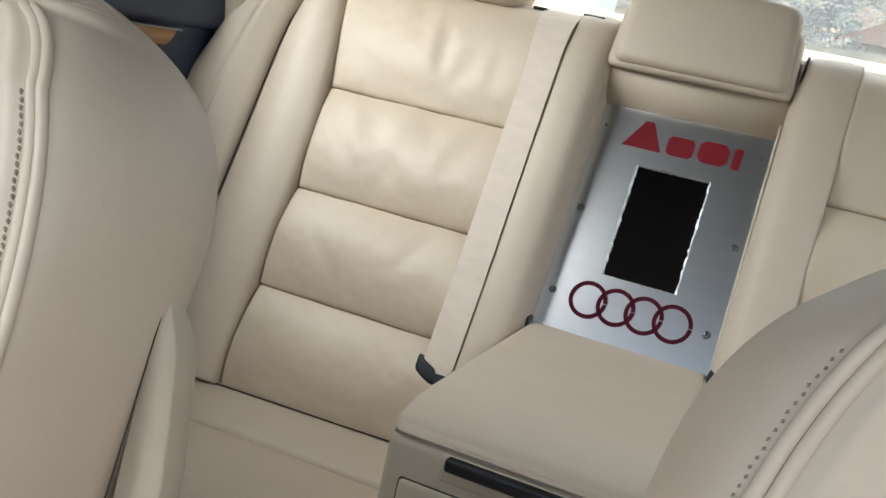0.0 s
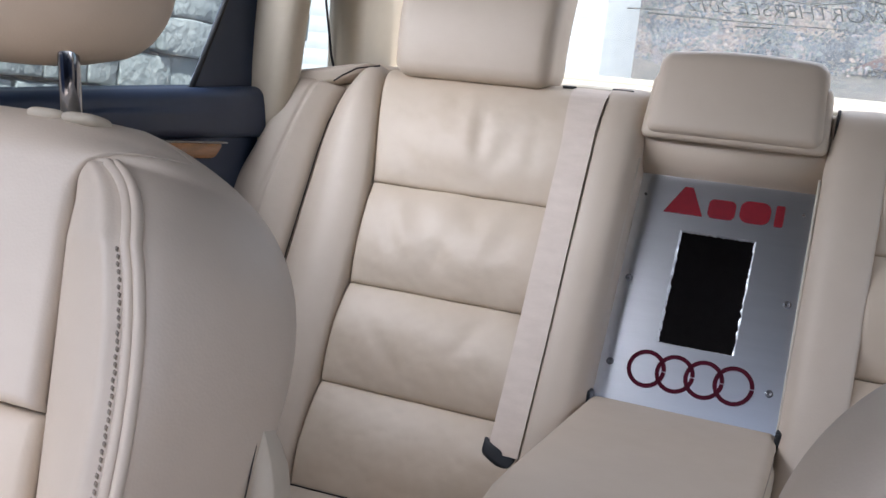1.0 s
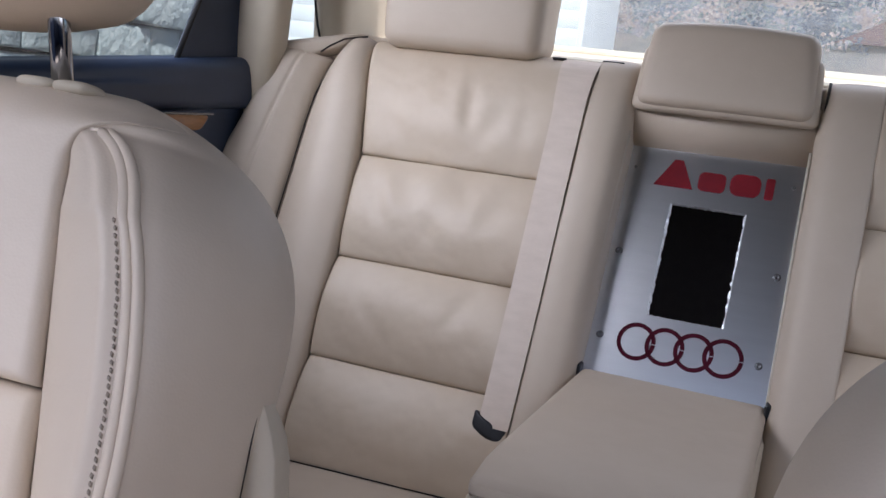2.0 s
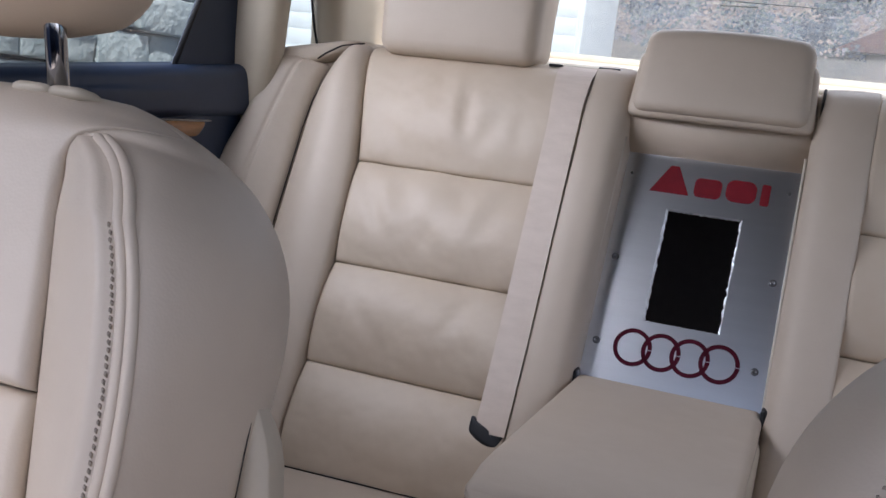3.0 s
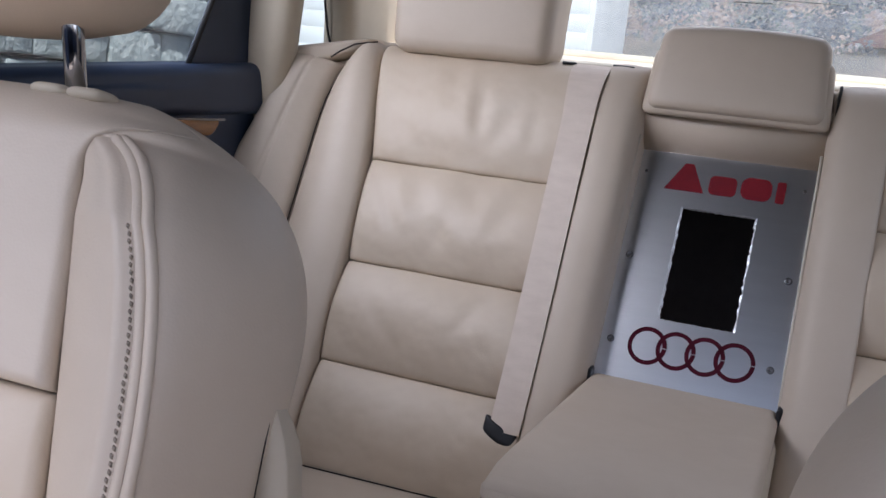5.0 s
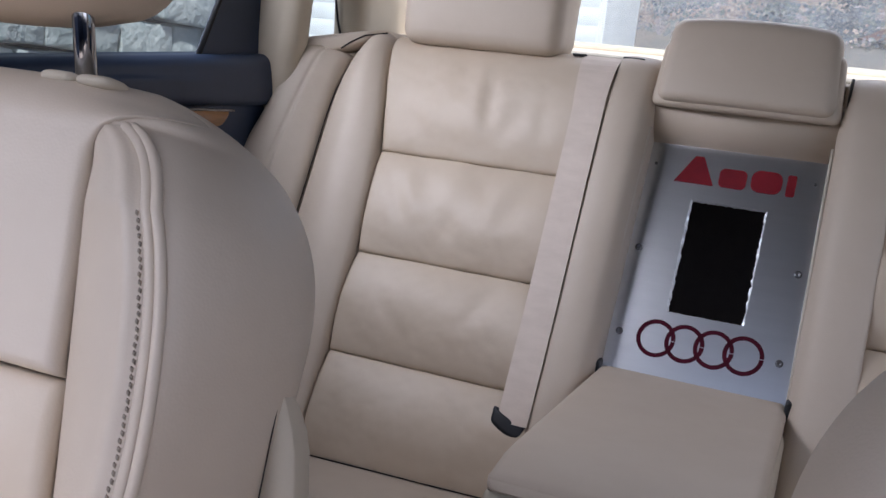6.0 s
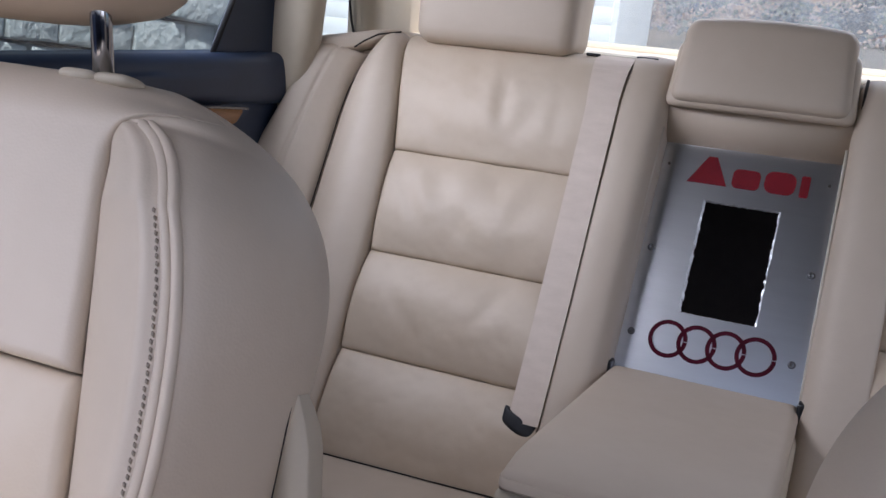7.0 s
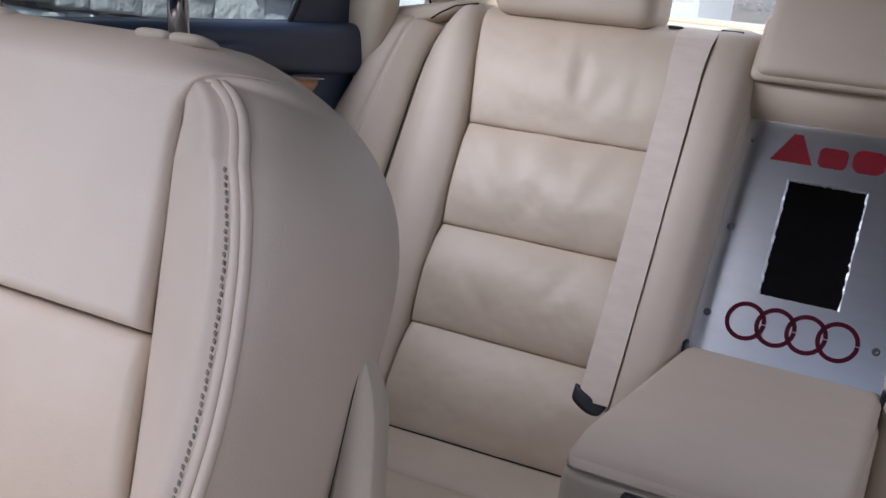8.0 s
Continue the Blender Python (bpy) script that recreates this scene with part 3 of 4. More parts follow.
part("top_pad", rbox((-0.123, -0.340, 0.464), (0.130, 0.106, 0.490), 0.0125, 5, arm_warp, 10), LEATHER, arm)
part("seam_band", rbox((-0.119, -0.3365, 0.459), (0.129, 0.098, 0.466), 0.002, 2), STITCH, arm)
body = part("body", rbox((-0.124, -0.341, 0.325), (0.133, 0.095, 0.4615), 0.012, 4), TRIM, arm, "smooth beige lower half with a front tray")
# dark box behind the tray front, its rim gives the gap's shade
part("tray_gap_shade", rbox((-0.106, -0.3425, 0.345), (0.112, -0.33, 0.422), 0.007, 3), GAP_SHADE, body)
part("tray_front", rbox((-0.1038, -0.3440, 0.3472), (0.1098, -0.33, 0.4198), 0.006, 3), TRIM, body)
part("latch_pocket", rbox((-0.066, -0.3428, 0.428), (0.074, -0.33, 0.4570), 0.005, 3), TRIM, body)
part("latch", rbox((-0.060, -0.350, 0.442), (0.068, -0.33, 0.4560), 0.004, 3), BLACK, body, "black latch bar at the front edge")
part("hinge_cover", rbox((-0.130, 0.092, 0.455), (-0.119, 0.118, 0.494), 0.004, 3), BLACK, arm, "dark hinge cover")
part("hinge_cover", rbox((0.125, 0.070, 0.455), (0.1335, 0.122, 0.500), 0.004, 3), BLACK, arm, "dark hinge cover")



# ---------------------------------------------------------------- headrests of the bench
def outer_headrest(s):
    rest = thing("rear_headrest", "tall rounded beige leather headrest on the outer backrest", "headrest", "rear headrests")
    x0, x1 = sorted((s * 0.535, s * 0.277))

    def warp(q):
        k = (q.z - 0.90) / 0.2
        return Vector((q.x + (q.x - (x0 + x1) / 2) * 0.04 * k, q.y + 0.035 * k - 0.015 * math.sin(math.pi * k), q.z))
    part("pad", rbox((x0, 0.222, 0.898), (x1, 0.330, 1.10), 0.024, 5, warp, 5), LEATHER, rest)
    for d in (-0.07, 0.07):
        part("post", tube([Vector(((x0 + x1) / 2 + d, 0.285, 0.86)), Vector(((x0 + x1) / 2 + d, 0.285, 0.91))], 0.006, 10), CHROME, rest)
    return rest


outer_headrest(-1)
outer_headrest(1)
middle = thing("rear_headrest", "wide low beige leather headrest pushed down over the recess", "headrest", "rear headrests")


def middle_warp(q):
    k = (q.z - 0.845) / 0.125
    return Vector((q.x * (1.0 - 0.07 * max(0, k)), q.y + 0.03 * k + 0.006 * (q.x / 0.12) ** 2, q.z - 0.006 * (q.x / 0.12) ** 2 * max(0, k)))


part("shell", rbox((-0.1295, 0.209, 0.845), (0.1275, 0.300, 0.945), 0.013, 4, middle_warp, 5), LEATHER, middle)
part("pad", rbox((-0.1235, 0.198, 0.853), (0.121, 0.275, 0.976), 0.018, 5, middle_warp, 6), LEATHER, middle)
for d in (-0.06, 0.06):
    part("post", tube([Vector((d, 0.27, 0.845)), Vector((d, 0.27, 0.88))], 0.006, 10), CHROME, middle)

# ---------------------------------------------------------------- seat belt
belt = thing("seat_belt", "beige woven seat belt running down over the backrest into its buckle", "seat belt", "seat belts")


def strap(path, thick):
    """A ribbon along rows of centre, side, normal and width."""
    bm = bmesh.new()
    rows = []
    for c, side, up, width in path:
        rows.append([bm.verts.new(c + side * (width / 2 * a) + up * (thick * b)) for a, b in ((-1, 0), (1, 0), (1, 1), (-1, 1))])
    for one, two in zip(rows, rows[1:]):
        for k in range(4):
            bm.faces.new((one[k], one[(k + 1) % 4], two[(k + 1) % 4], two[k]))
    bm.faces.new(rows[0])
    bm.faces.new(rows[-1])
    return bm


path = []
for i in range(49):
    k = i / 48
    v = 0.101 + 0.560 * k
    wide = 0.043 + 0.003 * k + 0.014 * max(0.0, (k - 0.80) / 0.20) ** 1.6
    u = -0.2080 - 0.0020 * k - 0.0035 * max(0.0, (k - 0.8) / 0.2) + 0.0008 * math.sin(6 * k)
    b = (v - 0.464) / 0.208
    w = 0.0267 if v < 0.568 else 0.0040 + 0.0245 * math.sin(math.pi * min(1, b * 0.97 + 0.015)) ** 0.75 - 0.030 * max(0, (b - 0.72) / 0.28) ** 2.6
    path.append((BACK.at(u, v, w), Vector((1, 0, 0)), BACK.w, wide))
top = path[-1][0]
for i in range(1, 7):
    path.append((top + BACK.v * (0.0012 * i) - BACK.w * (0.004 * i), Vector((1, 0, 0)), BACK.w, 0.060))
part("strap", strap(path, 0.0011), WEBBING, belt, smooth=False)
bm = rbox((-0.262, 0.658, -0.014), (-0.240, 0.661, 0.0005), 0.0012, 2)
for v in bm.verts:
    v.co = BACK.at(v.co.x, v.co.y, v.co.z)
part("slot", bm, BLACK, belt, "dark slot in the top edge of the backrest")
bm = rbox((-0.184, 0.658, -0.010), (-0.152, 0.6615, 0.0035), 0.001, 2)
for v in bm.verts:
    v.co = BACK.at(v.co.x, v.co.y, v.co.z)
part("slot", bm, BLACK, belt, "dark slot in the top edge of the backrest")
bm = rbox((-0.025, -0.014, -0.022), (0.024, 0.010, 0.003), 0.005, 4, lambda q: q + Vector((0, -0.32 * q.x + 9.0 * q.x * q.x, -0.25 * max(0.0, q.x))), 3)
for v in bm.verts:
    v.co = BACK.at(v.co.x - 0.2135, v.co.y + 0.0995, v.co.z + 0.0262)
part("buckle", bm, BLACK, belt, "dark grey buckle end")


# ---------------------------------------------------------------- front seats
def front_seat(xc, dy, dz, bulge, pipe_out, stitch_off, name_label):
    """A front seat seen from ahead: pleated insert, piped bolsters, plain flanks, hard back shell."""
    seat = thing("car_seat", name_label, "car seat", "front seats")
    F = Plane((xc, -0.73 + dy, 0.79 + dz), 20)

    WIDE = 0.2695

    def half(v):
        more = bulge * min(1.0, max(0.0, (-0.01 - v) / 0.12)) ** 0.8
        if v < -0.115:
            return WIDE + more
        f = min(1.0, (v + 0.115) / 0.170)
        return WIDE * max(0.0, 1 - f ** 2.5) ** (1 / 2.5) + more

    TIP = 0.006

    def over_tip(v):
        """0 below the tip of the bolster, 1 where the insert has spread over the whole top."""
        k = min(1.0, max(0.0, (v - TIP) / 0.020))
        return k * k * (3 - 2 * k)

    def pipe(v):
        """Where the piping runs; above the tip of the bolster, where insert and flank meet."""
        tip = 0.151 + pipe_out * 0.7
        if v >= TIP:
            k = over_tip(v)
            return tip + (0.97 * half(v) - tip) * k
        f = 0.967 * max(0.0, (v + 0.19) / (0.19 + TIP))
        return max(tip, (0.2535 + pipe_out) * max(0.0, 1 - f ** 1.5) ** 0.165)

    def seam_at(v):
        if v >= TIP:
            return pipe(v)
        base = 0.139 + 0.25 * max(0.0, -v - 0.012)
        k = min(1.0, max(0.0, (v + 0.030) / (TIP + 0.030)))
        return base + (pipe(TIP) - base) * (1 - math.sqrt(1 - k ** 3))

    TOP = 0.0450

    def lift(v):
        """How much of the full depth is left near the rounded top."""
        k = max(0.0, (v - 0.0) / TOP)
        return math.sqrt(max(0.0, 1 - k * k)) if k > 0 else 1.0

    def shape(v, w):
        return F.at(0, v, -0.055 + (w + 0.055) * lift(v))

    def ridge(v):
        """How far the bolster stands out in front of the insert."""
        return 0.030 * min(1.0, max(0.0, (0.004 - v) / 0.05)) ** 0.7

    def cap(v, u):
        """Depth of the top where the insert spreads over the bolsters."""
        r = abs(u) / max(half(v), 1e-4)
        return -0.062 + 0.072 * max(0.0, 1 - max(0.0, (r - 0.40) / 0.60) ** 2.2) ** 0.6

    def insert_front(v0, v1, a, b, first):
        v = v0 + (v1 - v0) * b
        u = seam_at(v) * (2 * a - 1)
        e = (1 - abs(2 * a - 1)) * seam_at(v)
        w = 0.006 + 0.014 * math.sin(math.pi * min(1, 0.04 + 0.95 * b)) ** 0.5 if not first else 0.010
        if not first:
            w -= drop(min(b, 1 - b) * (v1 - v0), 0.007) * 0.7
        else:
            w += 0.010 * (1 - b) ** 2 - drop(b * (v1 - v0), 0.007) * 0.7
        w -= drop(e, 0.007) * 0.8 * min(1.0, max(0.0, (TIP - v) / 0.04))
        if v > TIP:
            w += over_tip(v) * (cap(v, u) - w)
        p = shape(v, w)
        return p + F.u * u

    cuts = [-0.60, -0.42, -0.285, -0.146, TOP - 0.0004]
    for k in range(4):
        v0, v1 = cuts[k] + (0.0003 if k else 0), cuts[k + 1] - (0.0003 if k < 3 else 0)
        part("insert_panel", grid_solid(lambda a, b: insert_front(v0, v1, a, b, k == 3), 30, 24 if k < 3 else 150, F.w * -0.01), LEATHER_WORN if k < 3 else LEATHER, seat)

    for s in (-1, 1):
        def bolster_front(a, b):
            v = -0.60 + (TIP + 0.60) * (1 - (1 - b) ** 2)
            u0, u1 = seam_at(v) + 0.0008 - 0.010 * max(0.0, 1 - (TIP - v) / 0.02), pipe(v) + 0.0008
            u = u0 + (u1 - u0) * a
            wide = min(1.0, (u1 - u0) / 0.06)
            w = ridge(v) + 0.009 - wide * (ridge(v) + 0.012) * (1 - (1 - (1 - min(1.0, 0.15 + 1.0 * a)) ** 2.2))
            w += 0.0022 * wide * math.exp(-((u1 - u - 0.018) / 0.006) ** 2) - 0.0013 * wide * math.exp(-((u1 - u - 0.0098) / 0.0028) ** 2)
            w -= 0.0035 * wide * max(0.0, 1 - (u1 - u) / 0.0085) ** 0.5
            w -= drop((u - u0), 0.008) * 0.4 * wide + 0.004 * (1 - a) ** 2 * max(0.0, 1 - (TIP - v) / 0.02)
            return shape(v, w) + F.u * (s * u)
        part("bolster", grid_solid(bolster_front, 40, 150, F.w * -0.012), LEATHER, seat)

        def flank(a, b):
            v = -0.60 + (TOP - 0.0006 + 0.60) * b ** 0.75
            over = min(1.0, max(0.0, (v - TIP + 0.004) / 0.004)) * (1 - over_tip(v))
            tall = 0.0688 + over_tip(v) * (cap(v, pipe(v)) + 0.062 - 0.0695)
            p0, p1 = pipe(v) - 0.004 * over * half(v) / WIDE, half(v)
            if a < 0.6:
                t = a / 0.6 * math.pi / 2
                u = p0 + (p1 - p0) * math.sin(t)
                w = -0.062 + (tall - 0.0008 * over + ridge(v)) * (math.cos(t) ** 1.15)
            else:
                t = (a - 0.6) / 0.4
                u = p1 - 0.04 * t * t * (p1 / WIDE)
                w = -0.062 - 0.075 * t
            return shape(v, w) + F.u * (s * u)
        part("flank", grid_solid(flank, 26, 150, F.u * (s * -0.012)), LEATHER, seat, "plain smooth leather flank")

        # two rolled ridges of the seam, sunk into the leather, and the stitches beside them
        for off, fat in ((-0.0034, 0.0035), (0.0034, 0.0034)):
            pts = []
            for i in range(110):
                v = -0.60 + (0.60 + TIP - 0.0003) * (1 - (1 - i / 109) ** 2)
                near = max(0.0, (v - TIP + 0.004) / 0.004)
                pts.append(shape(v, ridge(v) + 0.0066 + (0.0002 if off > 0 else 0) - 0.006 * near ** 1.5) + F.u * (s * (pipe(v) + off)))
            part("piping", tube(pts, fat, 10), LEATHER, seat, "rolled leather seam")
        # thin dark tube that paints the shade in the groove between the rolls
        line = []
        for i in range(90):
            v = -0.60 + (0.60 + TIP - 0.004) * (1 - (1 - i / 89) ** 2)
            line.append(shape(v, ridge(v) + 0.0074) + F.u * (s * pipe(v)))
        part("groove_shade_line", tube(line, 0.0008, 6), STITCH, seat)
        bm = bmesh.new()
        fine = 0.0020 if stitch_off < 0 else 0.0012
        for i in range(128):
            v = -0.050 - 0.0040 * i
            off = stitch_off + 0.0004 * math.sin(i * 2.1)
            c = shape(v, ridge(v) + (0.0090 if stitch_off < 0 else 0.0064)) + F.u * (s * (pipe(v) + off))
            r = bmesh.ops.create_cube(bm, size=1)["verts"]
            for q in r:
                k = 0.55 if abs(q.co.z) > 0 and q.co.z > 0 else 1.0
                q.co = c + F.u * (q.co.x * fine * k) + F.v * (q.co.y * fine * 1.25 * k - s * q.co.x * fine * 0.4) + F.w * (q.co.z * 0.0012)
        tagged(part("stitching", bm, STITCH, seat, "dark row of stitches"), kind="stuff")

        # edge of the hard shell behind the flank
        def shell_edge(a, b):
            v = -0.60 + (0.60 - 0.112) * b
            d = max(0.0, -0.112 - v)
            u = half(v) - 0.011 + 0.014 * min(1.0, d / 0.04) ** 0.8 + 0.275 * min(0.12, d)
            a *= min(1.0, 0.03 + d / 0.06)
            w = -0.066 - 0.07 * a
            return F.at(s * (u - 0.03 * a * a), v, w)
        part("shell_edge", grid_solid(shell_edge, 8, 30, F.u * (s * -0.02)), TRIM, seat, "smooth beige edge of the back shell")
        # hair-thin dark tube for the shade between flank and shell
        g = [F.at(s * (half(v) - 0.0005 + 0.07 * (-0.135 - v)), v, -0.062) for v in (-0.135, -0.16, -0.20, -0.26, -0.36, -0.50)]
        part("shell_gap_shade", tube(g, 0.0005, 6), GAP_SHADE, seat)

    def back_front(a, b):
        v = -0.60 + (TOP - 0.0008 + 0.60) * b ** 0.75
        return shape(v, -0.137) + F.u * ((2 * a - 1) * max(0.0, half(v) - 0.04 * half(v) / WIDE))
    part("back_shell", grid_solid(back_front, 12, 40, F.w * 0.015), TRIM, seat)
    bm = rbox((-0.205, -0.58, -0.12), (0.205, 0.016, -0.008), 0.03, 4)
    for q in bm.verts:
        q.co = F.at(q.co.x, q.co.y, q.co.z)
    part("core", bm, LEATHER, seat)
    # seat cushion and its base
    base_y = F.at(0, -0.60).y
    part("seat_cushion", rbox((xc - 0.26, base_y - 0.46, 0.16), (xc + 0.26, base_y + 0.05, 0.30), 0.05, 5), LEATHER, seat)
    part("seat_base", rbox((xc - 0.22, base_y - 0.40, 0.0), (xc + 0.22, base_y + 0.02, 0.17), 0.02), BLACK, seat)

    # headrest on two chrome posts
    rest = thing("front_headrest", "rounded beige leather front headrest raised on chrome posts", "headrest", "front headrests")
    foot = F.at(0, 0.0435, -0.022) + Vector((0, 0, -0.0065))
    post_line, tilt = Plane(foot, -9), Plane(foot, 12)
    for d in (-0.0905, 0.0905):
        part("post", tube([post_line.at(d, -0.03), post_line.at(d, 0.10)], 0.0070, 16), CHROME, rest, "chrome post")
        for e in (-0.0148, 0.0148):
            bm = rbox((d + e - 0.0150, -0.012, -0.013), (d + e + 0.0150, 0.0060, 0.013), 0.0125, 5)
            for v in bm.verts:
                v.co = tilt.at(v.co.x + 0.002, 0.50 * v.co.y + 0.0005, v.co.z + 0.004)
            part("post_guide", bm, TRIM, rest, "flat oval beige post guide")

    def rest_warp(q):
        k = max(-1.0, min(1.0, q.x / 0.160))
        return tilt.at(q.x, q.y - 0.008 + 0.036 * abs(k) ** 3.2 * (1 if q.y < 0.15 else -1), q.z + 0.012 * (1 - k * k) + 0.75 * (q.y - 0.04))
    part("pad", rbox((-0.160, 0.040, -0.055), (0.160, 0.245, 0.055), 0.050, 7, rest_warp, 8), LEATHER, rest)
    return seat


front_seat(-0.402, 0.0, 0.0, 0.0, 0.0, -0.0090, "beige leather front seat with piped bolsters, seen from ahead")
front_seat(0.440, 0.0, -0.012, 0.020, -0.001, 0.0095, "beige leather front seat with stitched bolsters, beside the centre gap")

# ---------------------------------------------------------------- outside: ground, wall, houses, hill
GROUND = -0.36


def hill(x, y):
    r = max(0.0, y - 14)
    return GROUND + 0.30 * r + 0.9 * noise.noise(Vector((x * 0.05, y * 0.05, 0))) * min(1, r / 6)


me = bpy.data.meshes.new("ground")
xs, ys = [i * 4.0 - 120 for i in range(61)], [-60 + j * 3.0 for j in range(74)]
me.from_pydata([(x, y, hill(x, y)) for y in ys for x in xs], [], [(j * 61 + i, j * 61 + i + 1, (j + 1) * 61 + i + 1, (j + 1) * 61 + i) for j in range(73) for i in range(60)])
tagged(finish("ground", me, GRASS), "dry grassy ground rising into a hillside behind the car", "ground", kind="structure")
tagged(part("road", rbox((-3.0, -30, GROUND - 0.05), (4.5, 13, GROUND + 0.006), 0.003), ASPHALT), "grey asphalt yard under the car", "road", kind="structure")

white_house = thing("house", "small white annex with boarded front and plain plastered side", "house", at=(-4.957, 9.0, GROUND))
part("wall", rbox((-3.0, -2.0, 0), (3.0, -0.775, 6.5), 0.02), PLASTER, white_house)
board_data = None
for i in range(24):
    if board_data is None:
        first = part("siding_board", rbox((-2.9, -2.018, 0), (2.95, -1.99, 0.1496), 0.0012, 2), SIDING, white_house)
        board_data = first.data
    else:
        board = new("siding_board", board_data)
        board.parent, board.location = white_house, (0, 0, 0.15 * i)
part("roof", prism([(-3.4, 6.45), (3.4, 6.45), (0.0, 8.6)], -2.5, -0.3, "xz"), ROOF, white_house, smooth=False)

red_house = thing("house", "distant house with a weathered red tiled roof", "house", at=(4.0, 24.0, 2.0))
part("wall", rbox((-3.2, 0.0, -1.2), (6.0, 6.0, 0.95), 0.05), MORTAR, red_house)
part("roof", prism([(-4.3, 0.85), (6.6, 0.85), (6.6, 3.4), (0.4, 3.4)], -0.8, 6.6, "xz"), ROOF, red_house, smooth=False)


def tree(name, x, y, height, seed, label):
    rnd = random.Random(seed)
    z = hill(x, y)
    t = thing(name, label, "tree", "trees on the hillside", at=(x, y, z))
    trunk = [Vector((0.1 * math.sin(i * 1.3 + seed), 0, height * 0.6 * i / 6 - 0.3)) for i in range(7)]
    bm = tube(trunk, height * 0.022, 7)
    for q in bm.verts:
        k = 1 - 0.8 * max(0, q.co.z) / (height * 0.6)
        q.co.x *= k
        q.co.y *= k
    tips = []
    for i in range(9):
        a, k = i * 2.4 + seed, 0.3 + 0.07 * i
        p0 = Vector((0, 0, height * 0.6 * k))
        p1 = p0 + Vector((math.cos(a), math.sin(a), 0.9)) * height * (0.26 - 0.012 * i)
        tips.append(p1)
        b = tube([p0, (p0 + p1) / 2 + Vector((0, 0, -0.1)), p1], height * 0.007, 5)
        tmp = bpy.data.meshes.new("limb")
        b.to_mesh(tmp)
        b.free()
        bm.from_mesh(tmp)
        bpy.data.meshes.remove(tmp)
    part("trunk", bm, BARK, t)
    verts, faces = [], []
    for i in range(420):
        c = rnd.choice(tips) + Vector((rnd.gauss(0, 1), rnd.gauss(0, 1), rnd.gauss(0, 0.8))) * height * 0.085
        r = height * rnd.uniform(0.012, 0.035)
        a, e = rnd.uniform(0, 6.28), rnd.uniform(-1, 1)
        d1 = Vector((math.cos(a), math.sin(a), e)).normalized() * r
        d2 = d1.orthogonal().normalized() * r * 0.6
        n = len(verts)
        verts += [c - d1, c + d2, c + d1, c - d2]
        faces.append((n, n + 1, n + 2, n + 3))
    me = bpy.data.meshes.new("crown")
    me.from_pydata(verts, [], faces)
    tagged(finish("crown", me, LEAF, t, smooth=False), kind="stuff")
    return t


# low scrub all over the slope
BRUSH = bpy.data.materials.new("bare_scrub")
BRUSH.use_nodes = True
bn, bl = BRUSH.node_tree.nodes, BRUSH.node_tree.links
geo = bn.new("ShaderNodeNewGeometry")
ramp = bn.new("ShaderNodeValToRGB")
ramp.color_ramp.elements[0].color, ramp.color_ramp.elements[1].color = (0.06, 0.07, 0.085, 1), (0.46, 0.41, 0.39, 1)
for at, colour in ((0.28, (0.13, 0.155, 0.20, 1)), (0.45, (0.20, 0.22, 0.19, 1)), (0.60, (0.30, 0.27, 0.30, 1)), (0.78, (0.34, 0.25, 0.21, 1))):
    ramp.color_ramp.elements.new(at).color = colour
patch = bn.new("ShaderNodeTexNoise")
patch.inputs["Scale"].default_value, patch.inputs["Detail"].default_value = 0.8, 2.5
bl.new(geo.outputs["Position"], patch.inputs["Vector"])
blend = bn.new("ShaderNodeMath")
blend.operation = "MULTIPLY_ADD"
blend.inputs[1].default_value = 0.08
bl.new(geo.outputs["Random Per Island"], blend.inputs[0])
wide_patch = bn.new("ShaderNodeMapRange")
wide_patch.inputs[1].default_value, wide_patch.inputs[2].default_value = 0.38, 0.62
wide_patch.inputs[3].default_value, wide_patch.inputs[4].default_value = 0.0, 0.84
bl.new(patch.outputs[0], wide_patch.inputs[0])
bl.new(wide_patch.outputs[0], blend.inputs[2])
bl.new(blend.outputs[0], ramp.inputs[0])
bl.new(ramp.outputs[0], bn["Principled BSDF"].inputs["Base Color"])
bn["Principled BSDF"].inputs["Roughness"].default_value = 0.95
rnd = random.Random(33)
verts, faces = [], []
for i in range(11000):
    y = rnd.uniform(23, 48)
    x = rnd.uniform(-0.34, 0.14) * y
    if y > 22.5 and y < 31 and x > 0.4:
        continue
    size = rnd.uniform(0.15, 0.60)
    z = hill(x, y)
    for k in range(12):
        c = Vector((x + rnd.gauss(0, size * 0.4), y + rnd.gauss(0, size * 0.4), z + abs(rnd.gauss(size * 0.4, size * 0.5))))
        d1 = Vector((1, rnd.uniform(-0.35, 0.35), rnd.uniform(-0.8, 0.8))).normalized() * size * rnd.uniform(0.06, 0.14)
        d2 = Vector((-d1.z, rnd.uniform(-0.3, 0.3) * d1.length, d1.x)) * 0.8
        n = len(verts)
        verts += [c - d1, c + d2, c + d1, c - d2]
        faces.append((n, n + 1, n + 2, n + 3))
me = bpy.data.meshes.new("scrub")
me.from_pydata(verts, [], faces)
tagged(finish("scrub", me, BRUSH, smooth=False), "bare greyish scrub covering the hillside behind the car", "shrubs", kind="stuff")

rnd = random.Random(21)
for i in range(34):
    y = rnd.uniform(24, 62)
    x = rnd.uniform(-0.30, 0.22) * y
    if 22 < y < 33 and x > 0:
        y += 14
    tree("tree", x, y, rnd.uniform(4.5, 9), i, "thin tree with sparse brownish foliage on the hill")

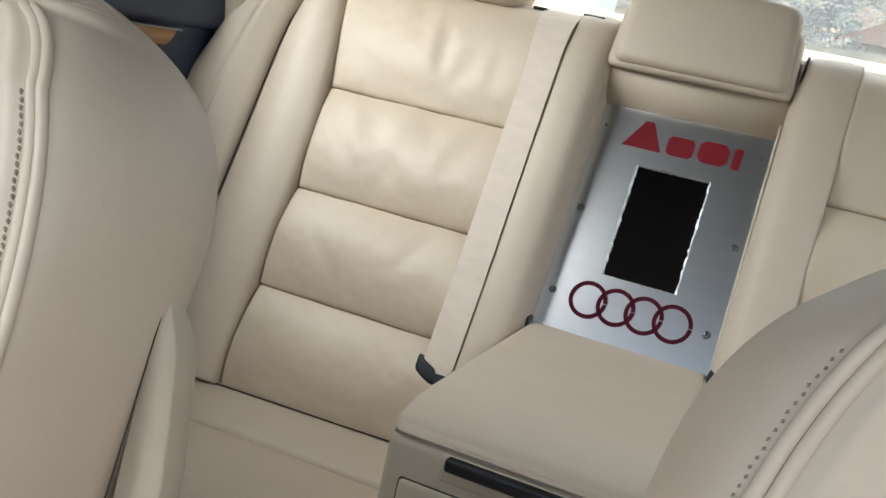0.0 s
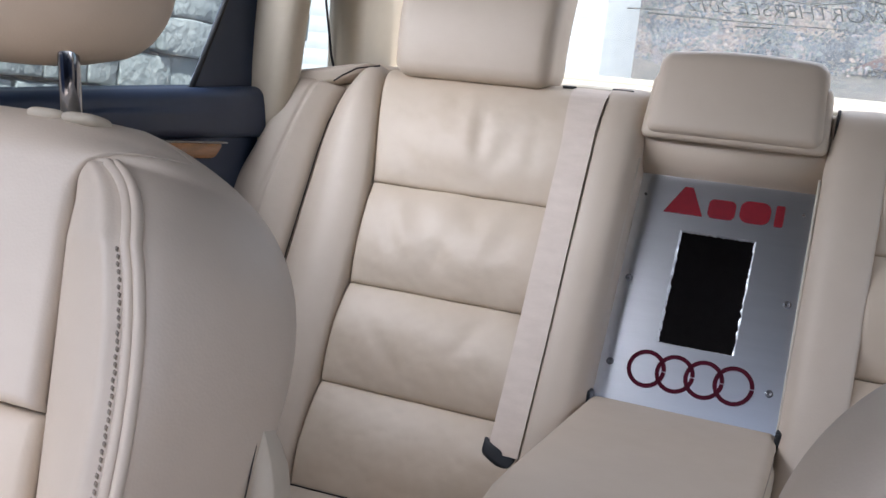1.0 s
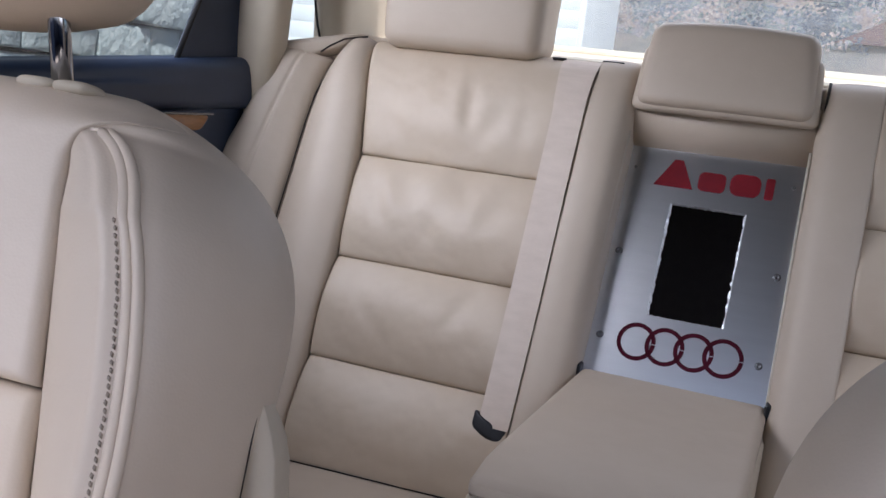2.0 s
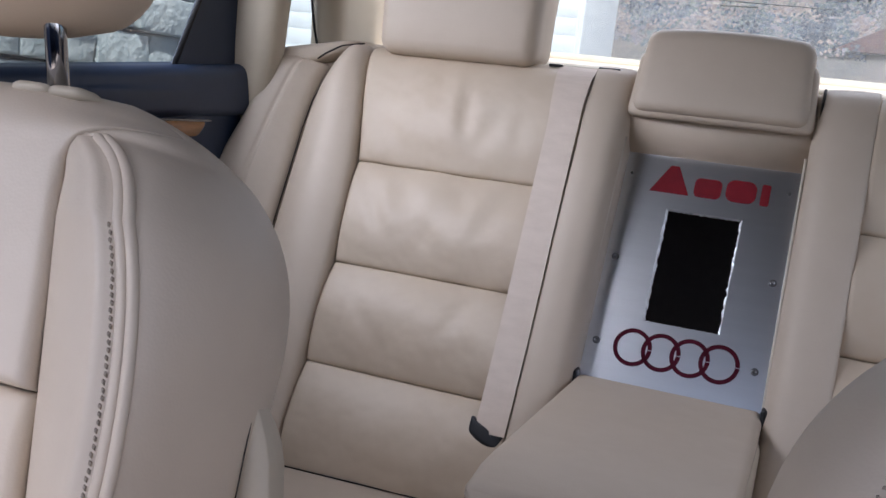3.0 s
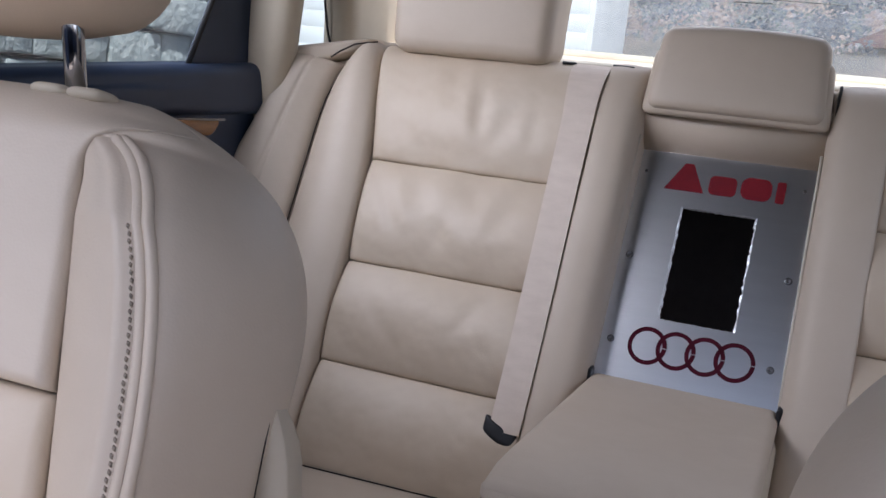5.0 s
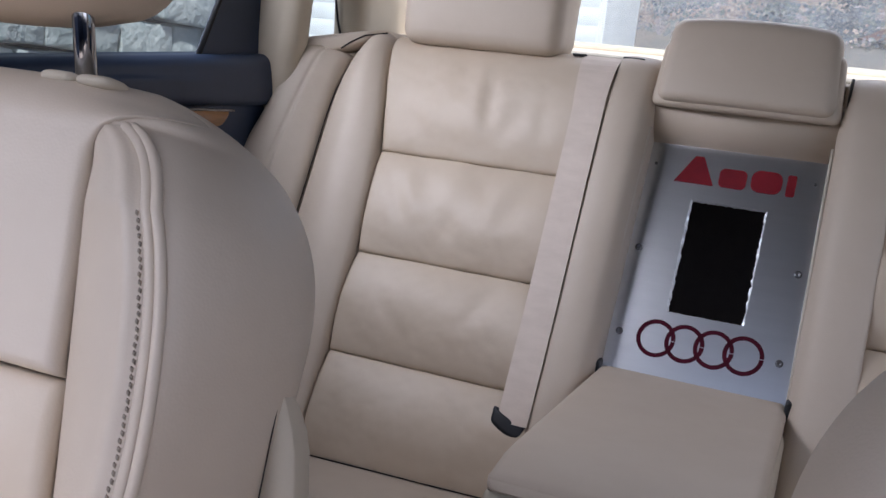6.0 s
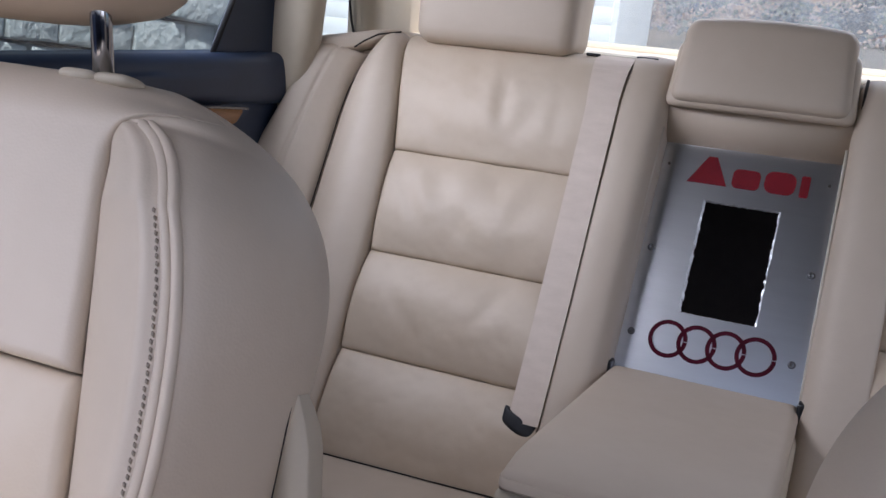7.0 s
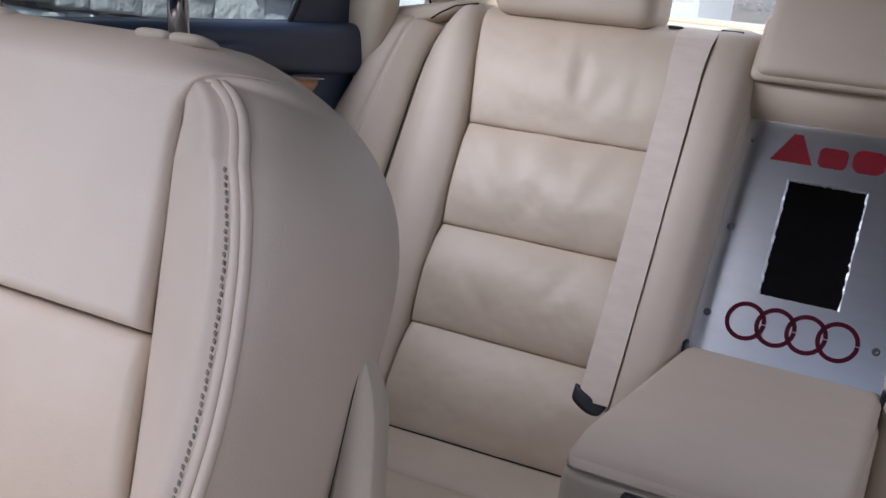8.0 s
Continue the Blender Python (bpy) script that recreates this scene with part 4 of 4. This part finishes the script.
# ---------------------------------------------------------------- sticker on the rear window
sticker = thing("window_sticker", "dark mirrored lettering sticker across the rear window", "sticker")


def on_glass(u, v, w=-0.004):
    return GLASS_PLANE.at(u, v, w)


def lettering(text, u, v, size, lean):
    data = bpy.data.curves.new("lettering", "FONT")
    data.body, data.size, data.extrude, data.align_x, data.shear, data.offset = text, size, 0.0004, "LEFT", 0.25, -0.0007
    ob = bpy.data.objects.new("lettering", data)
    me = bpy.data.meshes.new_from_object(ob)
    bpy.data.objects.remove(ob)
    for q in me.vertices:
        a, b = -q.co.x * 0.86, q.co.y
        q.co = on_glass(u + a * math.cos(lean) - b * math.sin(lean), v + a * math.sin(lean) + b * math.cos(lean), -0.005 - q.co.z)
    me.flip_normals()
    return finish("lettering", me, INK, sticker, smooth=False)


def bar(u0, v0, u1, v1, t0, t1=None, n=10, bow=0.0):
    bm = bmesh.new()
    rows = []
    for i in range(n + 1):
        k = i / n
        h = (t0 + ((t1 if t1 is not None else t0) - t0) * k) / 2
        u, v = u0 + (u1 - u0) * k, v0 + (v1 - v0) * k + bow * math.sin(math.pi * k)
        rows.append([bm.verts.new(on_glass(u, v + d, w)) for d, w in ((-h, -0.0045), (h, -0.0045), (h, -0.0055), (-h, -0.0055))])
    for one, two in zip(rows, rows[1:]):
        for k in range(4):
            bm.faces.new((one[k], one[(k + 1) % 4], two[(k + 1) % 4], two[k]))
    bm.faces.new(rows[0])
    bm.faces.new(rows[-1])
    return part("bar", bm, INK, sticker, smooth=False)
lettering("W\u00d6RTHERSEE 2012", 0.183, 0.198, 0.046, -0.012)
bar(-0.235, 0.190, 0.115, 0.180, 0.004, 0.001, bow=-0.002)
bar(-0.272, 0.198, -0.200, 0.200, 0.003)
bar(-0.077, 0.170, -0.010, 0.172, 0.003)
bar(-0.10, 0.235, -0.165, 0.222, 0.004, 0.002)
bar(-0.03, 0.250, 0.12, 0.245, 0.003, bow=-0.012)
bar(0.14, 0.250, 0.22, 0.235, 0.004)

# ---------------------------------------------------------------- dry stone wall beside the car
stone_wall = thing("stone_wall", "pale grey rubble stone wall beside the car", "stone wall", at=(-2.55, 1.6, GROUND))
part("core", rbox((-0.35, -1.9, 0.0), (-0.05, 1.35, 3.0), 0.02), MORTAR, stone_wall)
rnd = random.Random(5)
z = 0.0
while z < 2.95:
    h = rnd.uniform(0.10, 0.165)
    y = -1.9 + rnd.uniform(-0.2, 0.0)
    while y < 1.3:
        length = rnd.uniform(0.15, 0.36)
        d = rnd.uniform(0.0, 0.035)
        tilt = rnd.uniform(-0.03, 0.03)
        seed = rnd.uniform(0, 99)
        bm = rbox((-0.10, y + 0.006, z + 0.006), (0.03 + d, y + length - 0.006, z + h - 0.006), 0.010, 2, lambda q: q + Vector((0.02 * noise.noise(q * 5 + Vector((seed, 0, 0))), 0.016 * noise.noise(q * 7 + Vector((0, seed, 0))), 0.018 * noise.noise(q * 6 + Vector((0, 0, seed))) + tilt * (q.y - y))), 2)
        part("stone", bm, STONE, stone_wall)
        y += length
    z += h
